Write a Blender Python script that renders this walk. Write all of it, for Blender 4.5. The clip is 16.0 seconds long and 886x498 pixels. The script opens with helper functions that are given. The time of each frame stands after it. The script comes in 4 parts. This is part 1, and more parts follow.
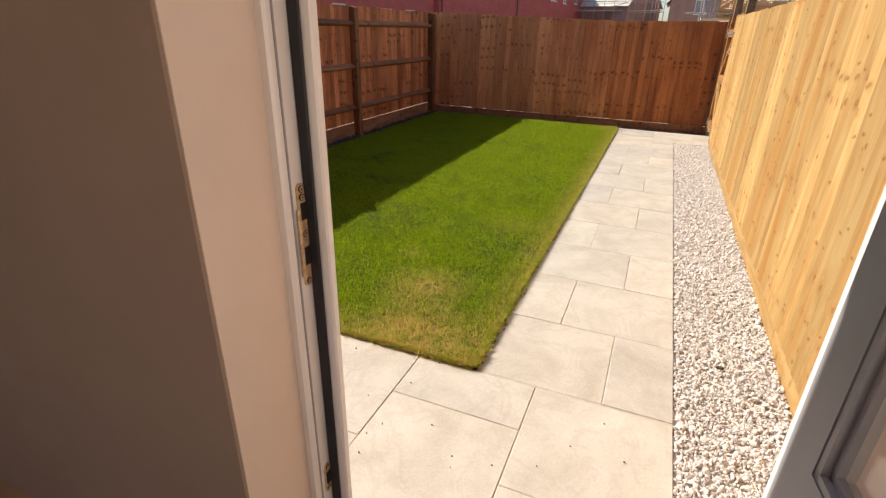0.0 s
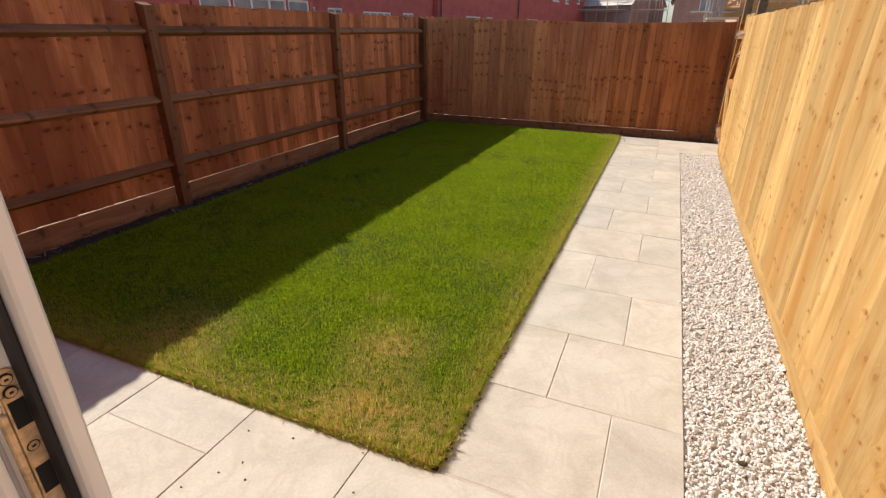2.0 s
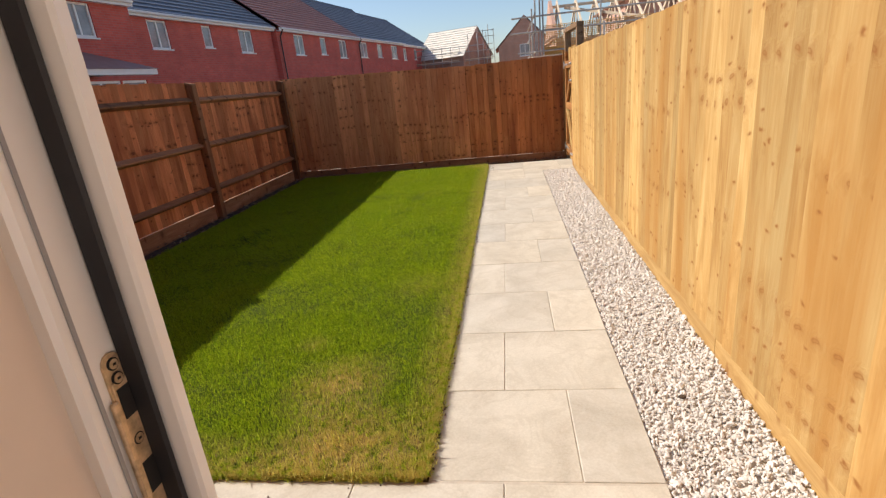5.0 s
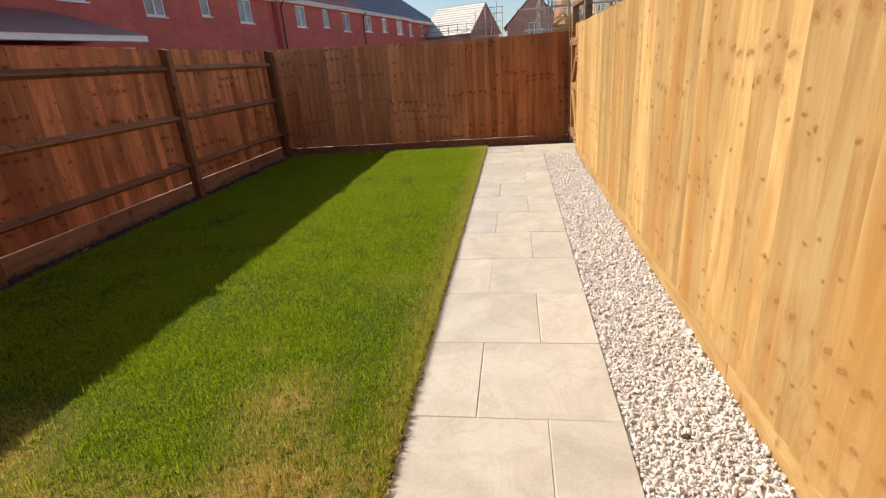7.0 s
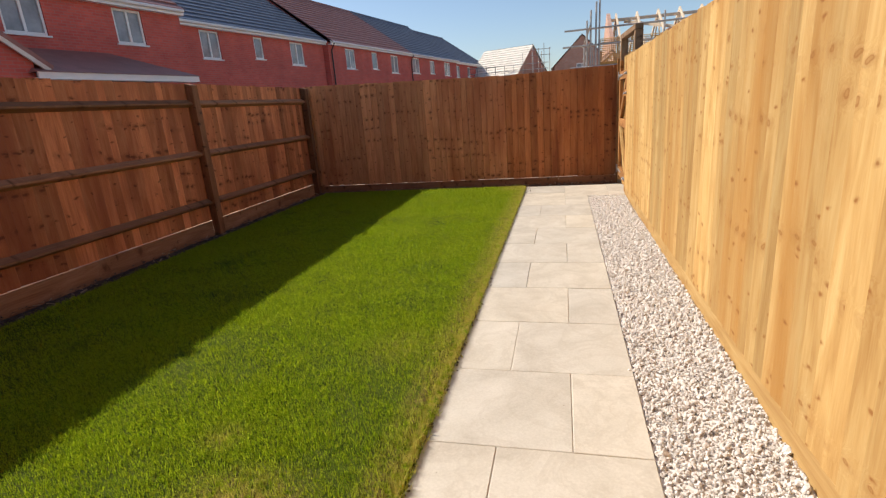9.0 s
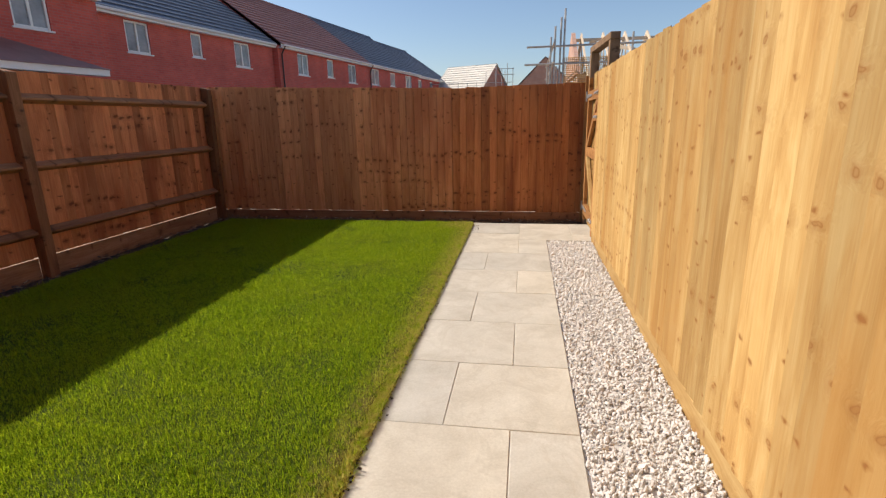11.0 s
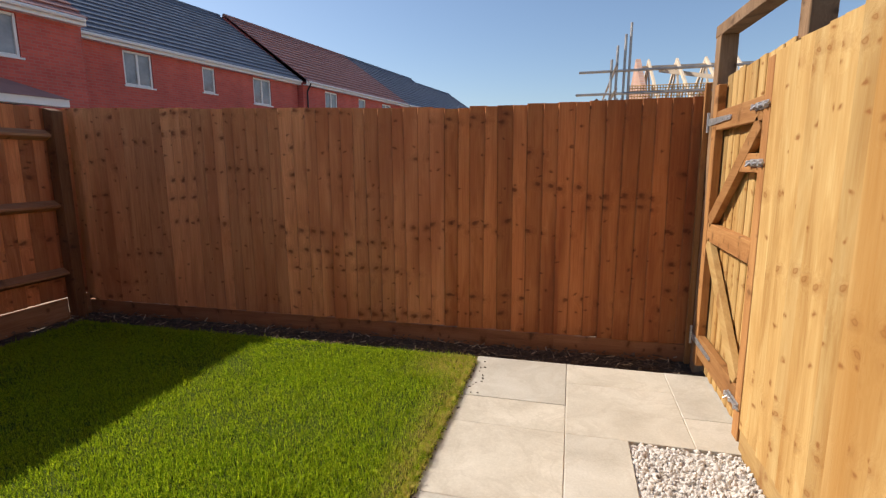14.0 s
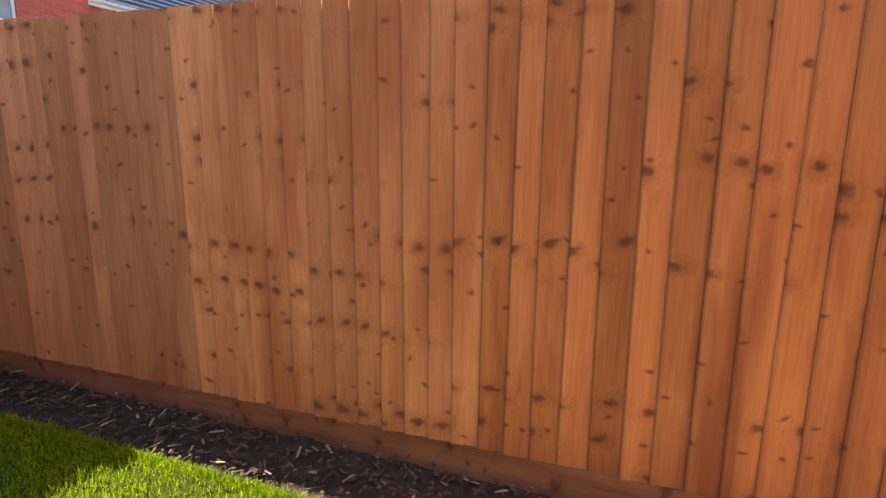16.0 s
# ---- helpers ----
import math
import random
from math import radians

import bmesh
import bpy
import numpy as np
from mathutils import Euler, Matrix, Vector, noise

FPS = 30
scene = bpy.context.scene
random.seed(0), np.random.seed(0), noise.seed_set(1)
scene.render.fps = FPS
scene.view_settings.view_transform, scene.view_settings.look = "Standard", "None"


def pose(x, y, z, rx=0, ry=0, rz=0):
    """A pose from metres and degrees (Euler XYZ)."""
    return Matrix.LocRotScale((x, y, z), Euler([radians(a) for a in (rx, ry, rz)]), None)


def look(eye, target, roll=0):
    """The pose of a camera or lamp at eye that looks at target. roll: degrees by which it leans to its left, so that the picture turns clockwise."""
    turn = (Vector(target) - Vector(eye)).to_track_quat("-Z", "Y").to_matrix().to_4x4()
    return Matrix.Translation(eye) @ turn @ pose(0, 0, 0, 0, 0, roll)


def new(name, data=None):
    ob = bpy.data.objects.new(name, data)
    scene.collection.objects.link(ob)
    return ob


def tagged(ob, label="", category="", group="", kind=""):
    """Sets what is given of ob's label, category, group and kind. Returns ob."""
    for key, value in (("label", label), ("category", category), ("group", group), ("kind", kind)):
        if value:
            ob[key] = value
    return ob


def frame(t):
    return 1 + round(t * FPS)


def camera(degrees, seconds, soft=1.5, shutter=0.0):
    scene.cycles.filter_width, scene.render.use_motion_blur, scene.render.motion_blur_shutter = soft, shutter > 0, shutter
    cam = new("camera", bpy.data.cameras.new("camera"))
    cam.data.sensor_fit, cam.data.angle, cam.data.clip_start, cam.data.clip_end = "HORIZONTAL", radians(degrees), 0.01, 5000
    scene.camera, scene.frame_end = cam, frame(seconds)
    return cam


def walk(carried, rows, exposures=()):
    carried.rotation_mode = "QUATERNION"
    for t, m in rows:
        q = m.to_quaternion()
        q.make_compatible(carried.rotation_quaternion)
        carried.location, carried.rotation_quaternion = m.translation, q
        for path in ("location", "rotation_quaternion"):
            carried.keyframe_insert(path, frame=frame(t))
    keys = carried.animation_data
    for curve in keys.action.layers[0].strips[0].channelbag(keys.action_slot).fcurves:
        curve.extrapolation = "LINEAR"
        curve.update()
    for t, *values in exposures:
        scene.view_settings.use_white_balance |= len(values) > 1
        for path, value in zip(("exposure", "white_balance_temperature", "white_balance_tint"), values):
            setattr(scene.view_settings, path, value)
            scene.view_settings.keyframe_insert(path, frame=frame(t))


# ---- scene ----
cam = camera(83.3, 16.0, soft=1.3)
PATH = [
    (0, (0.0, 0.138, 1.568), (-0.698, 1.828, 0.757), 1.4),
    (0.5, (-0.007, 0.266, 1.583), (-0.582, 2.007, 0.782), 3.2),
    (1, (-0.03, 0.417, 1.563), (-0.601, 2.159, 0.763), 0.5),
    (1.5, (-0.002, 0.64, 1.543), (-0.62, 2.346, 0.701), 1.3),
    (2, (-0.013, 0.743, 1.629), (-0.735, 2.425, 0.823), 0.4),
    (2.5, (-0.013, 0.712, 1.7), (-0.701, 2.475, 1.054), 1.7),
    (3, (-0.022, 0.734, 1.689), (-0.651, 2.559, 1.165), 2.7),
    (3.5, (-0.011, 0.709, 1.627), (-0.622, 2.558, 1.168), 1.8),
    (4, (-0.014, 0.747, 1.57), (-0.599, 2.602, 1.106), -1.1),
    (4.5, (-0.115, 0.609, 1.536), (-0.537, 2.467, 0.928), -2.9),
    (5, (-0.217, 0.526, 1.512), (-0.502, 2.402, 0.88), -5.9),
    (7.5, (-0.1, 1.076, 1.442), (-0.379, 2.923, 0.729), -3.6),
    (8, (-0.099, 1.137, 1.464), (-0.317, 3.01, 0.797), -2.9),
    (8.5, (-0.082, 1.24, 1.424), (-0.322, 3.126, 0.801), -2.9),
    (9, (-0.034, 1.593, 1.354), (-0.503, 3.458, 0.804), -4.4),
    (9.5, (-0.018, 1.887, 1.357), (-0.481, 3.769, 0.867), -5.5),
    (9.7, (-0.052, 2.07, 1.326), (-0.475, 3.967, 0.855), -4.1),
    (11.8, (0.074, 4.003, 1.364), (-0.23, 5.912, 0.851), -1.0),
    (12, (0.062, 4.258, 1.366), (-0.287, 6.177, 0.923), -1.4),
    (12.5, (0.067, 4.837, 1.343), (-0.306, 6.788, 1.115), -0.6),
    (13, (0.069, 5.335, 1.339), (-0.323, 7.287, 1.145), -1.2),
    (13.5, (0.019, 5.828, 1.318), (-0.426, 7.754, 1.01), 0.5),
    (14, (-0.015, 6.379, 1.35), (-0.505, 8.288, 1.012), -0.3),
    (14.5, (-0.119, 6.889, 1.357), (-0.639, 8.783, 0.977), -1.6),
    (15, (-0.237, 7.403, 1.302), (-0.935, 9.232, 0.892), -1.8),
    (15.5, (-0.392, 7.852, 1.248), (-1.141, 9.658, 0.824), 0.7),
    (16, (-0.486, 8.305, 1.198), (-1.139, 10.16, 0.835), 0.6),
]
EXPOSURES = [
    (0.0, 0.38, 6800, 12), (0.8, 0.31, 6800, 12), (9.5, 0.27, 6800, 12), (12.0, 0.14, 6800, 12), (13.5, 0.16, 6800, 12), (14.5, 0.35, 6800, 12), (15.0, 0.56, 6800, 12), (15.5, 1.08, 6800, 12), (16.0, 1.36, 6800, 12),
]
walk(cam, [(t, look(eye, target, roll)) for t, eye, target, roll in PATH], EXPOSURES)

# ---- world and sun ----
SUN_WAY = Vector((2.1, -0.27, -1.78))
world = bpy.data.worlds.new("sky_world")
scene.world = world
world.use_nodes = True
wn = world.node_tree
sky = wn.nodes.new("ShaderNodeTexSky")
sky.sky_type = "NISHITA"
sky.sun_disc = False
sky.sun_elevation = math.atan2(1.78, math.hypot(2.1, 0.27))
sky.sun_rotation = math.atan2(-2.1, 0.27)
sky.air_density, sky.dust_density, sky.ozone_density = 1.0, 0.9, 3.8
wn.nodes["Background"].inputs["Strength"].default_value = 0.125
wn.links.new(sky.outputs[0], wn.nodes["Background"].inputs["Color"])
sun_data = bpy.data.lights.new("sun", "SUN")
sun_data.energy, sun_data.angle, sun_data.color = 5.0, radians(0.55), (1.0, 0.93, 0.82)
sun = new("sun", sun_data)
sun.matrix_world = look((-12, 4, 12), Vector((-12, 4, 12)) + SUN_WAY)

# warm fill lamp added at an unseen side opening to brighten the door reveal
side = bpy.data.lights.new("room_fill", "AREA")
side.shape, side.size, side.size_y = "RECTANGLE", 2.7, 1.45
side.energy, side.color = 22.0, (1.0, 0.80, 0.66)
fill_lamp = new("room_fill", side)
fill_lamp.matrix_world = look((1.42, -1.2, 1.45), (0.0, -1.2, 1.45))


# ---- materials ----
class Graph:
    """A small builder of shader node graphs."""

    def __init__(self, name, rough=0.7, metal=0.0):
        self.mat = bpy.data.materials.new(name)
        self.mat.use_nodes = True
        self.tree = self.mat.node_tree
        self.bsdf = self.tree.nodes["Principled BSDF"]
        self.bsdf.inputs["Roughness"].default_value = rough
        self.bsdf.inputs["Metallic"].default_value = metal
        self.co = self.node("ShaderNodeTexCoord")
        self.info = None

    def node(self, kind):
        return self.tree.nodes.new(kind)

    def link(self, a, b):
        self.tree.links.new(a, b)

    def coords(self, scale=(1, 1, 1), shift=False, world_space=False):
        m = self.node("ShaderNodeMapping")
        m.inputs["Scale"].default_value = scale
        if world_space:
            g = self.node("ShaderNodeNewGeometry")
            self.link(g.outputs["Position"], m.inputs["Vector"])
        elif shift:
            if self.info is None:
                self.info = self.node("ShaderNodeObjectInfo")
            mul = self.node("ShaderNodeMath")
            mul.operation = "MULTIPLY"
            mul.inputs[1].default_value = 61.0
            self.link(self.info.outputs["Random"], mul.inputs[0])
            add = self.node("ShaderNodeVectorMath")
            add.operation = "ADD"
            self.link(self.co.outputs["Object"], add.inputs[0])
            self.link(mul.outputs[0], add.inputs[1])
            self.link(add.outputs[0], m.inputs["Vector"])
        else:
            self.link(self.co.outputs["Object"], m.inputs["Vector"])
        return m.outputs[0]

    def noise(self, vec, scale, detail=3.0, rough=0.55, distort=0.0):
        n = self.node("ShaderNodeTexNoise")
        n.inputs["Scale"].default_value = scale
        n.inputs["Detail"].default_value = detail
        n.inputs["Roughness"].default_value = rough
        n.inputs["Distortion"].default_value = distort
        self.link(vec, n.inputs["Vector"])
        return n.outputs[0]

    def voronoi(self, vec, scale, out="Distance", rand=1.0, flat=False):
        n = self.node("ShaderNodeTexVoronoi")
        n.voronoi_dimensions = "2D" if flat else "3D"
        n.inputs["Scale"].default_value = scale
        n.inputs["Randomness"].default_value = rand
        self.link(vec, n.inputs["Vector"])
        return n.outputs[out]

    def ramp(self, fac, stops):
        r = self.node("ShaderNodeValToRGB")
        els = r.color_ramp.elements
        while len(els) < len(stops):
            els.new(0.5)
        for e, (p, c) in zip(els, stops):
            e.position = p
            e.color = (*c, 1) if not isinstance(c, (int, float)) else (c, c, c, 1)
        self.link(fac, r.inputs[0])
        return r.outputs[0]

    def mix(self, fac, a, b, mode="MIX"):
        m = self.node("ShaderNodeMix")
        m.data_type, m.blend_type = "RGBA", mode
        for socket, value in ((m.inputs[0], fac), (m.inputs[6], a), (m.inputs[7], b)):
            if isinstance(value, (int, float)):
                socket.default_value = value
            elif isinstance(value, tuple):
                socket.default_value = (*value, 1)
            else:
                self.link(value, socket)
        return m.outputs[2]

    def rand(self):
        if self.info is None:
            self.info = self.node("ShaderNodeObjectInfo")
        return self.info.outputs["Random"]

    def color(self, c):
        if isinstance(c, tuple):
            self.bsdf.inputs["Base Color"].default_value = (*c, 1)
        else:
            self.link(c, self.bsdf.inputs["Base Color"])
        return self

    def bump(self, h, strength=0.3, dist=0.01):
        b = self.node("ShaderNodeBump")
        b.inputs["Strength"].default_value = strength
        b.inputs["Distance"].default_value = dist
        self.link(h, b.inputs["Height"])
        self.link(b.outputs[0], self.bsdf.inputs["Normal"])
        return self


def wood(name, dark, mid, light, knot, rough=0.75, axis=2, knot_scale=1.0, wet=None, tones=(0.70, 0.92, 1.05, 1.2), grained=0.42, streak=1.0, strong=1.0, ring=False):
    """Sawn softwood: grain along an axis, a tone on every piece, and knots that line up over the
    neighbouring boards that were sawn from one plank."""
    g = Graph(name, rough)
    g.bsdf.inputs["Specular IOR Level"].default_value = 0.22
    fine, coarse, kn = [[1.0, 1.0, 1.0] for _ in range(3)]
    fine[axis], coarse[axis], kn = 0.035, 0.16, [0.62, 0.62, 0.62]
    kn[axis] = 1.0
    own = g.coords(tuple(kn), shift=True)
    # boards side by side share one plank: a common random number by the place of each board
    place, along, plank = g.node("ShaderNodeSeparateXYZ"), g.node("ShaderNodeMath"), g.node("ShaderNodeTexVoronoi")
    g.link(g.info.outputs["Location"], place.inputs[0])
    g.link(place.outputs[0], along.inputs[0])
    g.link(place.outputs[1], along.inputs[1])
    plank.voronoi_dimensions = "1D"
    plank.inputs["Scale"].default_value = 1.7
    g.link(along.outputs[0], plank.inputs["W"])
    hue = g.node("ShaderNodeSeparateColor")
    g.link(plank.outputs["Color"], hue.inputs[0])
    far, near, offset = g.node("ShaderNodeMath"), g.node("ShaderNodeMath"), g.node("ShaderNodeMath")
    far.operation = near.operation = "MULTIPLY"
    far.inputs[1].default_value, near.inputs[1].default_value = 53.0, 0.05
    g.link(hue.outputs[0], far.inputs[0])
    g.link(g.rand(), near.inputs[0])
    g.link(far.outputs[0], offset.inputs[0])
    g.link(near.outputs[0], offset.inputs[1])
    moved, shared = g.node("ShaderNodeVectorMath"), g.node("ShaderNodeMapping")
    moved.operation = "ADD"
    g.link(g.co.outputs["Object"], moved.inputs[0])
    g.link(offset.outputs[0], moved.inputs[1])
    shared.inputs["Scale"].default_value = kn
    g.link(moved.outputs[0], shared.inputs["Vector"])

    first, second = [k for k in range(3) if k != axis]

    def knots(vec, scale):
        sep, com, across = g.node("ShaderNodeSeparateXYZ"), g.node("ShaderNodeCombineXYZ"), g.node("ShaderNodeMath")
        g.link(vec, sep.inputs[0])
        g.link(sep.outputs[first], across.inputs[0])
        g.link(sep.outputs[second], across.inputs[1])
        g.link(across.outputs[0], com.inputs[0])
        g.link(sep.outputs[axis], com.inputs[1])
        nz, sc, wob = g.node("ShaderNodeTexNoise"), g.node("ShaderNodeVectorMath"), g.node("ShaderNodeVectorMath")
        nz.inputs["Scale"].default_value = 19
        sc.operation, wob.operation = "SCALE", "ADD"
        sc.inputs["Scale"].default_value = 0.05
        g.link(com.outputs[0], nz.inputs["Vector"])
        g.link(nz.outputs["Color"], sc.inputs[0])
        g.link(com.outputs[0], wob.inputs[0])
        g.link(sc.outputs[0], wob.inputs[1])
        return g.voronoi(wob.outputs[0], scale * knot_scale, flat=True)

    big, pin = knots(shared.outputs[0], 5.2), knots(own, 6.4)
    # the grain bends round the knots
    bent = g.node("ShaderNodeVectorMath")
    bent.operation = "ADD"
    g.link(g.coords(tuple(fine), shift=True), bent.inputs[0])
    g.link(g.ramp(big, [(0.05, 0.03), (0.30, 0.0)]), bent.inputs[1])
    grain = g.noise(bent.outputs[0], 95, 4, 0.6, 0.4)
    broad = g.noise(g.coords(tuple(coarse), shift=True), 9, 4, 0.6, 0.8)
    c = g.ramp(broad, [(0.34, dark), (0.5, mid), (0.66, light)])
    c = g.mix(grained, c, g.ramp(grain, [(0.34, dark), (0.52, mid), (0.68, light)]))
    tone = g.ramp(g.rand(), [(p, k) for p, k in zip((0.0, 0.35, 0.7, 1.0), tones)])
    c = g.mix(1.0, c, tone, "MULTIPLY")
    c = g.mix(1.0, c, g.ramp(hue.outputs[1], [(0.0, 0.84), (0.5, 1.0), (1.0, 1.1)]), "MULTIPLY")
    if wet:
        st = g.noise(g.coords((streak, streak, 0.22), world_space=True), 1.9, 3, 0.55, 0.3)
        c = g.mix(g.ramp(st, [(0.49, 0.0), (0.64, 0.68)]), c, wet)
    if ring:
        c = g.mix(g.ramp(big, [(0.0, 0.5), (0.026, 0.55), (0.040, 0.85), (0.055, 0.40), (0.08, 0.20), (0.20, 0.0)]), c, knot)
    else:
        c = g.mix(g.ramp(big, [(0.03, 0.78 * strong), (0.065, 0.55 * strong), (0.10, 0.2 * strong), (0.24, 0.0)]), c, knot)
    c = g.mix(g.ramp(pin, [(0.025, 0.7 * strong), (0.05, 0.3 * strong), (0.09, 0.0)]), c, knot)
    g.color(c)
    g.bump(g.mix(0.5, grain, g.ramp(big, [(0.0, 1.0), (0.07, 0.9), (0.13, 0.2), (0.24, 0.4)])), 0.6 if ring else 0.42, 0.006)
    return g.mat


def plain(name, c, rough=0.6, metal=0.0, vary=0.12, scale=6.0, bump=0.0):
    g = Graph(name, rough, metal)
    n = g.noise(g.coords(), scale, 5, 0.6)
    lo = tuple(x * (1 - vary) for x in c)
    hi = tuple(min(1.0, x * (1 + vary)) for x in c)
    g.color(g.ramp(n, [(0.3, lo), (0.7, hi)]))
    if bump:
        g.bump(g.noise(g.coords(), scale * 8, 4), bump, 0.003)
    return g.mat


M_RED = wood("stained_fence_wood", (0.47, 0.19, 0.083), (0.65, 0.288, 0.127), (0.75, 0.368, 0.175), (0.13, 0.040, 0.016), tones=(0.80, 0.95, 1.04, 1.12), wet=(0.36, 0.115, 0.046))
M_RED2 = wood("dark_stained_fence_wood", (0.37, 0.122, 0.046), (0.50, 0.19, 0.070), (0.58, 0.245, 0.096), (0.08, 0.022, 0.010), wet=(0.17, 0.045, 0.018), tones=(0.60, 0.80, 0.90, 1.02), streak=2.2)
M_REDW = wood("red_brown_fence_wood", (0.44, 0.135, 0.052), (0.65, 0.225, 0.090), (0.78, 0.32, 0.14), (0.10, 0.026, 0.011), wet=(0.28, 0.075, 0.032), tones=(0.64, 0.92, 1.08, 1.25))
M_RAIL = wood("stained_rail_wood", (0.25, 0.11, 0.052), (0.38, 0.175, 0.085), (0.47, 0.24, 0.13), (0.12, 0.05, 0.022), axis=1, knot_scale=0.6)
M_RAILX = wood("stained_board_wood", (0.32, 0.14, 0.07), (0.46, 0.21, 0.10), (0.54, 0.27, 0.14), (0.09, 0.04, 0.02), axis=0)
M_POST = wood("stained_post_wood", (0.17, 0.065, 0.03), (0.27, 0.115, 0.052), (0.35, 0.165, 0.08), (0.06, 0.028, 0.016))
M_GPOST = wood("weathered_gate_post_wood", (0.17, 0.10, 0.055), (0.26, 0.16, 0.09), (0.34, 0.22, 0.13), (0.08, 0.045, 0.025))
M_PINE = wood("fresh_pine_wood", (0.36, 0.20, 0.066), (0.47, 0.295, 0.112), (0.55, 0.385, 0.17), (0.24, 0.095, 0.024), tones=(0.80, 0.93, 1.02, 1.12), streak=1.8, wet=(0.36, 0.175, 0.045), grained=0.28, strong=1.25, ring=True)
M_PINEY = wood("fresh_pine_rail", (0.36, 0.205, 0.074), (0.47, 0.295, 0.115), (0.55, 0.38, 0.165), (0.25, 0.11, 0.035), axis=1, knot_scale=0.6)
M_GATE = wood("treated_gate_wood", (0.27, 0.115, 0.04), (0.38, 0.18, 0.064), (0.47, 0.245, 0.095), (0.14, 0.06, 0.02))
M_GATEY = wood("treated_gate_rail", (0.27, 0.115, 0.04), (0.38, 0.18, 0.064), (0.47, 0.245, 0.095), (0.14, 0.06, 0.02), axis=1)
M_TRUSS = plain("raw_truss_timber", (0.66, 0.54, 0.40), 0.8)


def slab_material():
    g = Graph("riven_concrete_slab", 0.75)
    v = g.coords(shift=True)
    cloud = g.noise(v, 2.6, 5, 0.6, 0.8)
    c = g.ramp(cloud, [(0.3, (0.40, 0.37, 0.315)), (0.5, (0.50, 0.475, 0.415)), (0.72, (0.58, 0.555, 0.495))])
    fine = g.noise(v, 90, 4, 0.7)
    c = g.mix(0.18, c, g.ramp(fine, [(0.35, (0.42, 0.37, 0.30)), (0.65, (0.76, 0.72, 0.64))]))
    c = g.mix(1.0, c, g.ramp(g.rand(), [(0.0, (0.90, 0.90, 0.90)), (0.5, (1.0, 0.985, 0.96)), (1.0, (1.06, 1.03, 0.98))]), "MULTIPLY")
    vein = g.noise(v, 3.2, 6, 0.66, 0.7)
    c = g.mix(g.ramp(vein, [(0.455, 0.0), (0.5, 0.26), (0.545, 0.0)]), c, (0.37, 0.32, 0.25))
    spot = g.voronoi(g.coords(shift=True), 7)
    c = g.mix(g.ramp(spot, [(0.012, 0.55), (0.03, 0.0)]), c, (0.16, 0.12, 0.08))
    g.color(c)
    riven = g.noise(v, 4.5, 6, 0.62, 0.6)
    g.bump(g.mix(0.12, g.mix(0.4, riven, vein), fine), 0.42, 0.014)
    return g.mat


def soil_material():
    g = Graph("dark_soil", 0.95)
    v = g.coords(world_space=True)
    n = g.noise(v, 24, 6, 0.7)
    g.color(g.ramp(n, [(0.3, (0.03, 0.019, 0.012)), (0.55, (0.075, 0.05, 0.033)), (0.75, (0.15, 0.11, 0.075))]))
    g.bump(n, 0.9, 0.03)
    return g.mat


